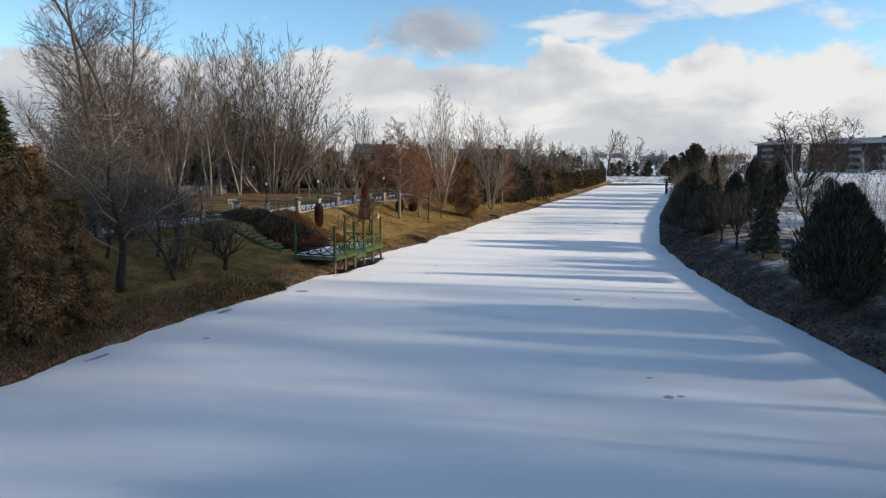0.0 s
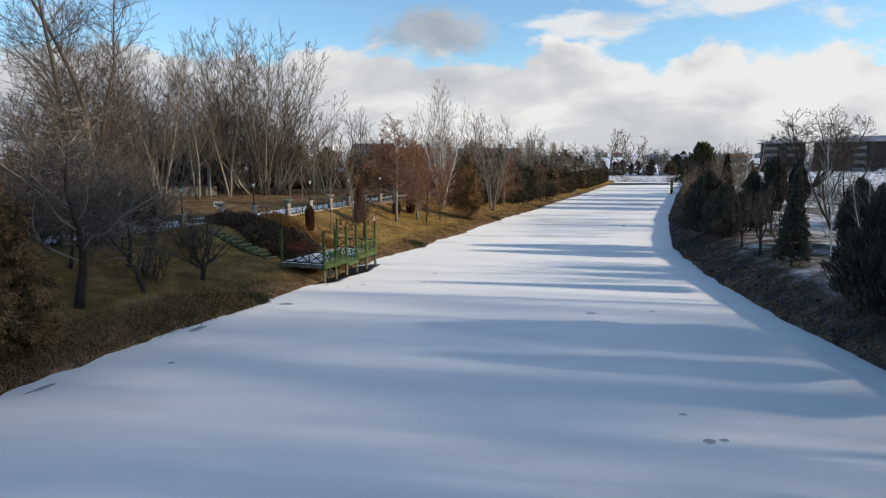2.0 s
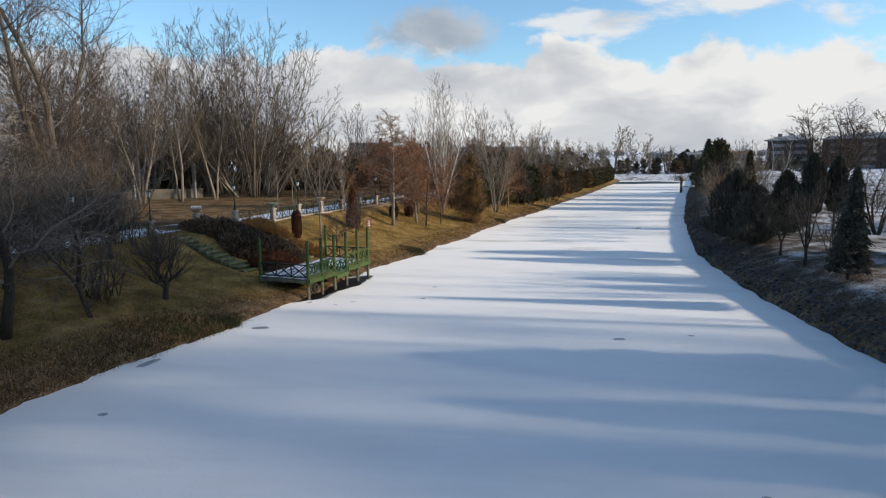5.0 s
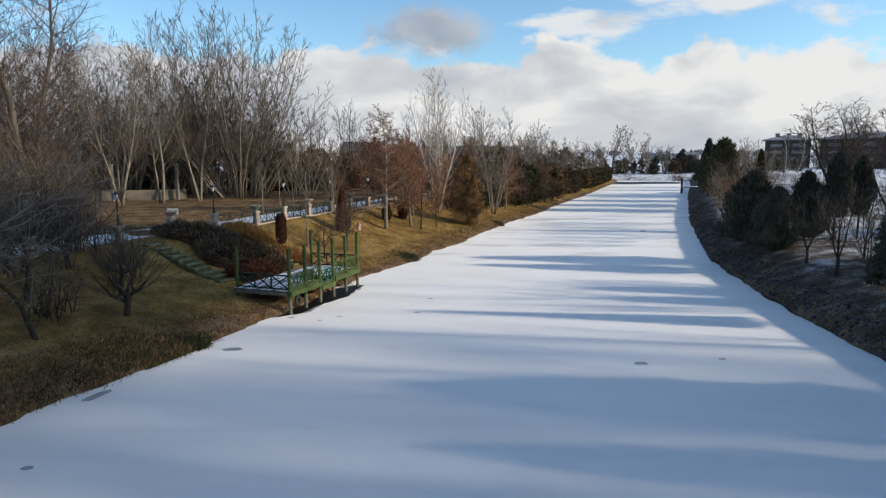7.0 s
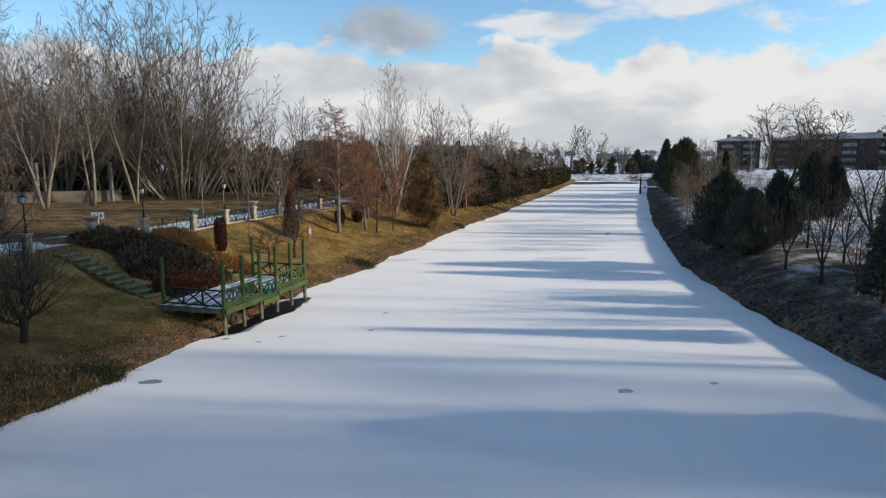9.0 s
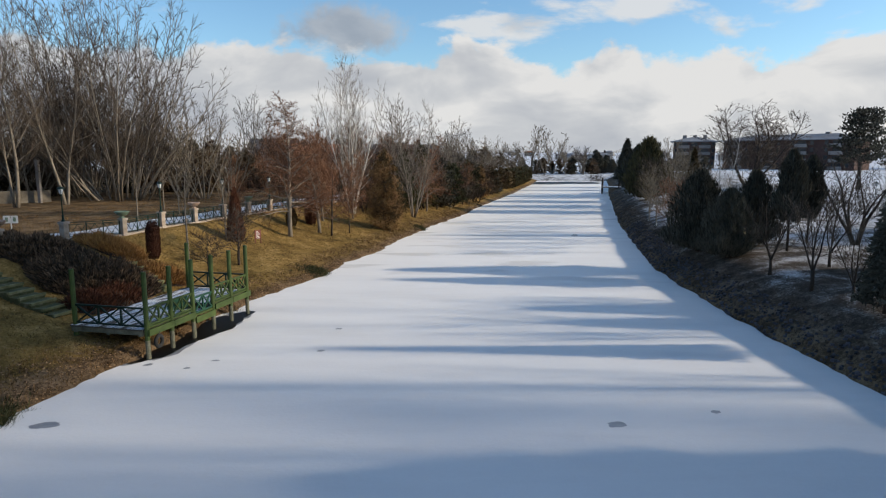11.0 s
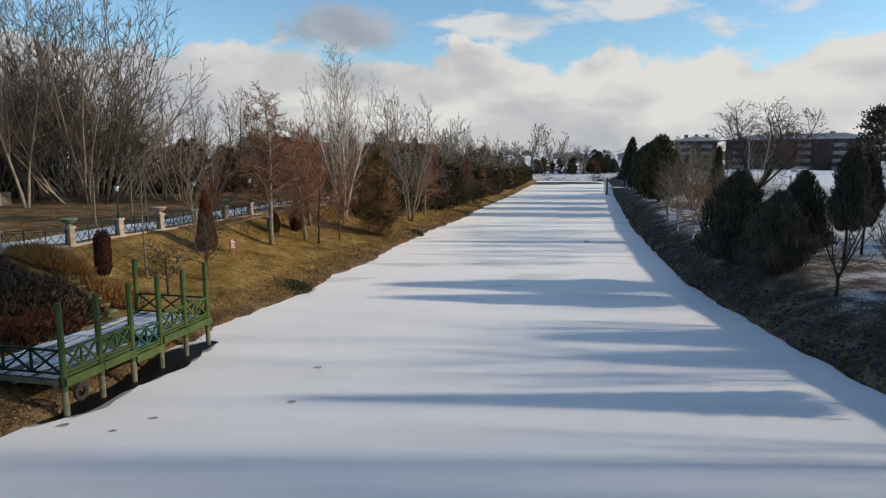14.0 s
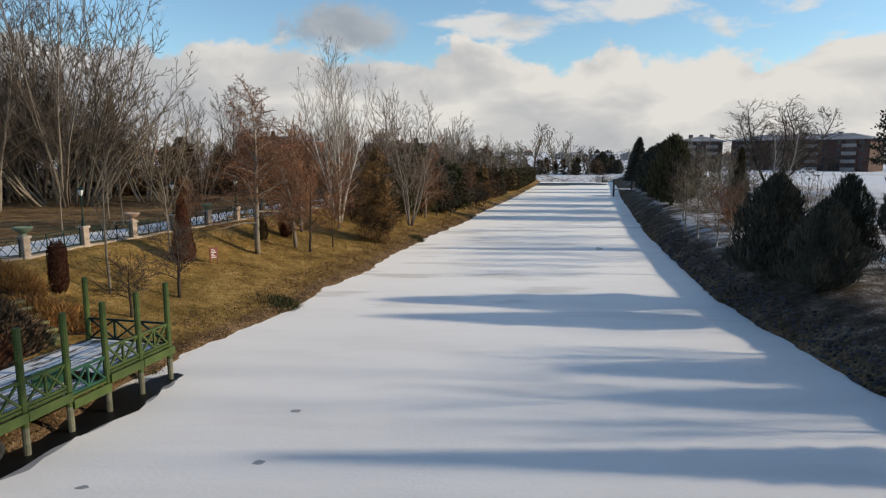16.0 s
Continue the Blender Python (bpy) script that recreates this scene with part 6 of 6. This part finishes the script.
forked_tree(14.0, 18.5, 3.3, 17)
forked_tree(14.2, 13.4, 2.7, 17, "small young leafless tree on the bank")
forked_tree(16.8, 19.0, 3.2, 18, "thin young leafless tree on the frosted lawn")
crowned(17.3, 23.3, 5.0, 40, wide=0.95)
juniper(16.9, 26.0, 4.0, 21, "dark juniper behind two broad junipers", wide=0.72)
crowned(19.7, 25.8, 4.7, 41, wide=0.95)
broad(21.9, 25.2, 5.8, 5, "leafless garden tree with a rounded crown", "dark_bark", "twig")
juniper(14.2, 23.0, 3.4, 21, wide=0.98, foot=0.06)
juniper(14.0, 26.2, 4.3, 20, wide=0.98)
for i, (x, y, h, leaf) in enumerate([(15.1, 32.6, 3.0, "rust_twig"), (15.5, 35.0, 2.9, "rust_twig"), (16.2, 39.4, 3.2, "tan_twig"), (17.0, 43.6, 3.6, "tan_twig"), (18.4, 47.8, 3.4, "brown_twig"), (17.6, 36.8, 3.3, "tan_twig"), (20.0, 51.6, 4.2, "brown_twig"),
                                      (18.9, 41.4, 3.8, "tan_twig"), (21.2, 46.0, 4.4, "tan_twig")]):
    small_tree(x, y, h, 6 + i % 2, "small leafless bank tree with a white-painted foot", leaf, "pale_bark", foot=0.045, wide=1.05)
spruce(19.6, 41.5, 5.4, 31, "slim bronzed spruce among bare trees", "bronze_leaf", wide=0.6)
for i, (x, y, h) in enumerate([(20.5, 43.5, 4.6), (22.0, 48.0, 5.2), (23.5, 55.0, 5.6), (25.5, 60.0, 6.0), (22.5, 38.0, 4.4)]):
    shrub_tree(x, y, h, 2 + i % 2, "tan leafless shrub on the far bank", "tan_twig")
for x, y, h in ((19.6, 17.3, 3.8), (19.7, 15.1, 3.6)):
    juniper(x, y, h, 21, "dark juniper on the frosted lawn", wide=0.75)
birch(21.5, 40, 7.2, 5, "leafless birch with a white trunk", stems=2)
juniper(22.8, 62.5, 6.8, 22, "large dark conifer at the bank", "olive_leaf", 0.95)
juniper(24.8, 70.5, 6.4, 23, "large dark conifer at the bank", "dark_leaf", 0.98)
juniper(26.9, 79, 6.2, 22, "large dark conifer at the bank", "dark_leaf", 0.98)
juniper(29.8, 90, 6.0, 23, "dark conifer at the bank", "dark_leaf", 1.1)
spruce(33.5, 108, 8.0, 30, "dark spruce near the bend")
spruce(36, 118, 7.4, 31, "dark spruce near the bend")
shrub_tree(27.5, 66, 7.2, 2, "many-stemmed leafless tree with pale tan twigs")
shrub_tree(29.5, 75, 7.0, 3, "many-stemmed leafless tree with pale tan twigs")
shrub_tree(33, 86, 7.4, 2, "many-stemmed leafless tree with pale tan twigs")
broad(47.5, 91, 13.2, 6, "large old leafless tree with a leaning spreading crown", "dark_bark", "brown_twig", wide=1.25)
pine(56.5, 78, 10.5, 70, wide=1.15)
pine(63, 80, 9.0, 71, "dark pine beside the brick blocks")
for i, (x, y, h) in enumerate([(38, 150, 5), (58, 190, 6), (70, 200, 6), (92, 200, 5), (120, 196, 5), (140, 190, 6)]):
    thicket(x, y, h * 0.7, 9, "leafless shrub by the snowy field", "rust_twig" if i % 2 else "brown_twig")
# unseen bank trees beside the start of the flight, whose shade lies on the ice
for i, (x, y, h, wide) in enumerate([(14.8, -0.4, 4.2, 0.55), (14.6, -2.9, 3.9, 0.5), (16.5, -12.5, 5.6, 1.0), (15.2, -16.5, 5.2, 1.0), (17, -20.5, 5.6, 1.0), (16, -25, 5.4, 1.0)]):
    juniper(x, y, h, 20 + i % 4, wide=wide)
for y in (-6.4, -8.1):
    birch(14.6, y, 5.6, 5, "thin leafless birch with a white stem", stems=1, wide=0.7)
# tall bare crowns made up out of view to half-shade the near ice
rng = random.Random(77)
for i in range(34):
    shade_tree(rng.uniform(44, 66), 4.6 - 1.15 * i + rng.uniform(-0.6, 0.6), rng.uniform(24, 28.5), 1 + i % 2)
# pines added out of view so that their crowns darken the left bank
for i, y in enumerate((-17, -13, -9.5, -6, -2.5, 1, 4.5, 8)):
    pine(24.5 + 3 * (i % 2), y, 16.4 + i % 2, 72, "unseen tall umbrella pine added to shade the left bank", low=0.70, wide=1.15)
for i, (x, y, h) in enumerate([(34, 7.5, 20.3), (35.5, 10.8, 20.6), (35, 14.0, 20.4), (36.5, 16.6, 20.8)]):
    pine(x, y, h, 73, "unseen tall umbrella pine added to shade the left bank", low=0.80, wide=0.74)

# ---------------------------------------------------------------- past the bend
rng = random.Random(81)
for i in range(40):
    x = rng.uniform(2, 78)
    ragged(x, 162 + rng.uniform(0, 16) + max(0, x - 40) * 0.2, rng.uniform(2.4, 4.6), 94 + i % 2, "dense dark shrub past the bend", "hedge_leaf" if i % 3 else "dark_leaf", wide=1.7)
for i in range(26):
    x = rng.uniform(-60, 12)
    ragged(x, 150 + rng.uniform(0, 22) - min(0, x) * 0.1, rng.uniform(4, 6.5), 94 + i % 2, "dense dark shrub before the town", "hedge_leaf" if i % 3 else "dark_leaf", wide=1.7)
rng = random.Random(33)
for i in range(44):
    x, y = rng.uniform(0, 76), rng.uniform(162, 190)
    if i % 8 == 0:
        juniper(x, y, rng.uniform(3, 4.5), 22, "dark evergreen past the bend", "dark_leaf")
    elif i % 2 == 0:
        far_tree(x, y, rng.uniform(5, 8), 5 + i % 2, "far leafless tree past the bend")
    else:
        shrub_tree(x, y, rng.uniform(3.0, 5.0), 2, "far leafless shrub past the bend", "brown_twig", wide=1.4)
for i, (x, y, h) in enumerate([(24, 166, 13.5), (30, 168, 13.0), (21, 163, 9), (27, 162, 7), (33, 164, 6), (18, 172, 9), (35, 176, 9), (13, 165, 8), (8, 170, 9), (50, 178, 7), (0, 150, 10), (5, 158, 9)]):
    far_tree(x, y, h, 5 + i % 2, "far leafless tree with pale tan twigs past the bend", "pale_bark", "tan_twig")
for i, (x, y, h) in enumerate([(44, 174, 6), (47, 176, 5)]):
    juniper(x, y, h, 22 + i % 2, "dark evergreen past the bend", "dark_leaf")
for i in range(4):
    clipped(52 + i * 3.0, 172, 2.6, 60, "narrow dark cypress past the bend", "dark_leaf", wide=0.9)
rng = random.Random(21)
for i in range(46):
    a, dist = rng.uniform(-0.60, 0.50), rng.uniform(190, 520)
    x, y = math.sin(a) * dist, math.cos(a) * dist
    if 60 < x < 190 and 170 < y < 260:
        continue
    if i % 3:
        far_tree(x, y, rng.uniform(7, 10), 5 + i % 2, "far leafless tree in the town", "bark", "twig")
    else:
        juniper(x, y, rng.uniform(5, 9), 22, "far dark evergreen in the town", "dark_leaf")

# ---------------------------------------------------------------- hedge mound between the two stairs


def make_hedge(name, x, y, rx, ry, rise, count, mat, label, blade=0.22, wide=0.03, seed=0, stalks=0):
    """A low mound of shrubs that follows the slope."""
    rng = random.Random(seed)
    ob = thing(name, at(x, y, 0), label, "shrub")
    core, green = Shape(), Shape()
    def top(u, v):
        f = max(0, 1 - (u * u + v * v) ** 1.6)
        return rise * f ** 0.6 * (0.75 + 0.5 * noise.noise((u * 3 + seed, v * 3, 0)))
    n = 18
    for i in range(n + 1):
        for k in range(n + 1):
            u, v = 2 * i / n - 1, 2 * k / n - 1
            s2 = max(abs(u), abs(v)) / max(1e-6, math.hypot(u, v))
            u, v = u * s2, v * s2
            core.v.append(Vector((u * rx, v * ry, land(x + u * rx, y + v * ry) - 0.05 + 0.8 * top(u, v))))
    for i in range(n):
        for k in range(n):
            a = i * (n + 1) + k
            core.f.append((a, a + 1, a + n + 2, a + n + 1))
    made = 0
    while made < count:
        u, v = rng.uniform(-1, 1), rng.uniform(-1, 1)
        if u * u + v * v > 1:
            continue
        p = Vector((u * rx, v * ry, land(x + u * rx, y + v * ry) + top(u, v) * rng.uniform(0.7, 1.05)))
        d = Vector((rng.gauss(u, 0.5), rng.gauss(v, 0.5), 1.0)).normalized()
        side = d.cross(Vector((rng.gauss(0, 1), rng.gauss(0, 1), 0.2))).normalized()
        green.kite(p, d, side, blade * rng.uniform(0.5, 1.5), wide * rng.uniform(0.7, 1.3))
        made += 1
    part("mound", core, M["dark_bark"], ob)
    part("foliage", green, M[mat], ob)


make_hedge("juniper_hedge", -13.7, 16.9, 2.4, 1.9, 0.80, 10000, "hedge_leaf", "low dark spreading juniper between the steps", seed=1)
make_hedge("juniper_hedge", -16.7, 17.8, 2.2, 1.6, 0.62, 6500, "hedge_leaf", "low dark spreading juniper near the promenade", seed=2)
make_hedge("dry_shrub", -12.2, 15.6, 0.9, 1.3, 0.55, 2600, "rust_leaf", "dry reddish shrubs beside the landing stage", 0.24, 0.016, 3)
make_hedge("dry_shrub", -12.4, 14.2, 0.8, 0.7, 0.5, 1600, "rust_leaf", "dry reddish shrubs beside the landing stage", 0.24, 0.016, 4)
make_hedge("dry_grass", -12.6, 19.0, 1.7, 0.8, 0.45, 4600, "orange_dry", "strip of dry orange ornamental grass on the slope", 0.34, 0.012, 5)
make_hedge("dry_grass", -15.0, 20.6, 1.5, 0.6, 0.4, 3400, "orange_dry", "strip of dry orange ornamental grass on the slope", 0.34, 0.012, 6)

# ---------------------------------------------------------------- grass, weeds, rubble


def scatter(name, count, spot, blade, wide, mat, label, category, lean=0.5, seed=0, per=3):
    rng = random.Random(seed)
    s = Shape()
    made = 0
    while made < count:
        p = spot(rng)
        if p is None:
            continue
        made += 1
        o = Vector((p[0], p[1], land(*p) - 0.01))
        for _ in range(per):
            d = Vector((rng.gauss(0, lean), rng.gauss(0, lean), 1)).normalized()
            w = rng.uniform(0, 6.3)
            side = Vector((math.cos(w), math.sin(w), 0))
            length = blade * rng.uniform(0.5, 1.5)
            base = len(s.v)
            q = o + Vector((rng.gauss(0, 0.04), rng.gauss(0, 0.04), 0))
            s.v += [q - side * wide, q + side * wide, q + d * length]
            s.f.append((base, base + 1, base + 2))
    tagged(new(name, s.mesh(name, M[mat])), label, category, kind="stuff")


def left_slope(rng):
    y = rng.uniform(-14, 62)
    return shore_left(y) - 0.6 - 9.0 * rng.random(), y


def left_rim(rng):
    y = rng.uniform(-14, 75)
    return shore_left(y) - 0.05 - 1.7 * rng.random() ** 1.5, y


def lawn(rng):
    y = rng.uniform(18, 70)
    return along(PROM_X, y) - 3.2 - 13 * rng.random(), y


def right_rim(rng):
    y = rng.uniform(-4, 60)
    return shore_right(y) + 0.1 + 1.7 * rng.random(), y


def weeds(rng):
    cx, cy, r = rng.choice(((-10.5, 5.6, 0.5), (-10.9, 4.3, 0.45), (-10.2, 6.6, 0.35), (-6.4, 25.0, 0.35), (-1.6, 46, 0.5), (-11.2, 3.0, 0.8), (-10.7, 5.2, 0.7), (-11.4, 1.2, 0.6), (-6.6, 25.0, 0.45), (-1.4, 45.3, 0.5), (-7.9, 16.9, 0.35), (-10.4, 6.3, 0.4), (-12.0, 4.6, 0.6)))
    return cx + rng.gauss(0, r), cy + rng.gauss(0, r)


def shore_scrub(rng):
    y = rng.uniform(-16, 6)
    return shore_left(y) - 0.05 - 2.6 * rng.random() ** 1.3, y


PROM_X = [(y, x) for x, y in PROM]
scatter("grass", 62000, left_slope, 0.085, 0.010, "straw", "dormant yellow-brown grass on the slope", "grass", 0.8, 1, 2)
scatter("dry_weeds", 7000, left_rim, 0.15, 0.010, "dry", "dry brown weeds along the shore", "weeds", 0.6, 2, 2)
scatter("dry_scrub", 9000, shore_scrub, 0.17, 0.011, "litter", "reddish brown dead scrub on the shore", "weeds", 0.7, 6, 3)
scatter("lawn_grass", 9000, lawn, 0.10, 0.014, "dry", "dormant lawn beyond the promenade", "grass", 0.6, 3, 2)
scatter("shore_weeds", 4200, weeds, 0.19, 0.016, "weed", "green weeds hanging over the ice edge", "weeds", 0.9, 4, 3)
scatter("right_bank_weeds", 8000, right_rim, 0.13, 0.010, "brown_twig", "dead dark weeds on the shaded bank", "weeds", 0.7, 5, 2)


def make_litter():
    rng = random.Random(18)
    s = Shape()
    for _ in range(16000):
        y = rng.uniform(-12, 60)
        x = shore_left(y) - 0.02 - 1.9 * rng.random() ** 1.4
        p = Vector((x, y, land(x, y) + rng.uniform(0.005, 0.05)))
        w = rng.uniform(0, 6.3)
        d = Vector((math.cos(w), math.sin(w), rng.gauss(0.1, 0.35))).normalized()
        s.kite(p, d, d.cross(Vector((rng.gauss(0, 0.4), rng.gauss(0, 0.4), 1))).normalized(), rng.uniform(0.04, 0.12), rng.uniform(0.012, 0.035))
    tagged(new("leaf_litter", s.mesh("leaf_litter", M["litter"])), "brown fallen leaves and litter along the shore", "leaf litter", kind="stuff")


make_litter()


def make_rubble():
    rng = random.Random(8)
    s = Shape()
    for _ in range(2600):
        y = rng.uniform(-5, 95) if rng.random() < 0.25 else rng.uniform(-4, 45)
        x = shore_right(y) + rng.random() ** 1.3 * 1.3 + 0.02
        r = rng.uniform(0.03, 0.09)
        p = Vector((x, y, land(x, y) + r * 0.25))
        base = len(s.v)
        for d in ((1, 0, 0), (0, 1, 0), (-1, 0, 0), (0, -1, 0)):
            s.v.append(p + Vector(d) * r * rng.uniform(0.7, 1.3) + Vector((0, 0, -r * 0.3)))
        for d in ((0.5, 0.5), (-0.5, 0.5), (-0.5, -0.5), (0.5, -0.5)):
            s.v.append(p + Vector((d[0] * r, d[1] * r, r * rng.uniform(0.3, 0.8))))
        b = base
        s.f += [(b + 4, b + 5, b + 6, b + 7)]
        for i in range(4):
            j = (i + 1) % 4
            s.f += [(b + i, b + j, b + 4 + i), (b + 4 + i, b + j, b + 4 + j)]
    tagged(new("bank_rubble", s.mesh("bank_rubble", M["rubble"])), "dark frosted stones along the shaded bank", "stones", kind="stuff")


make_rubble()
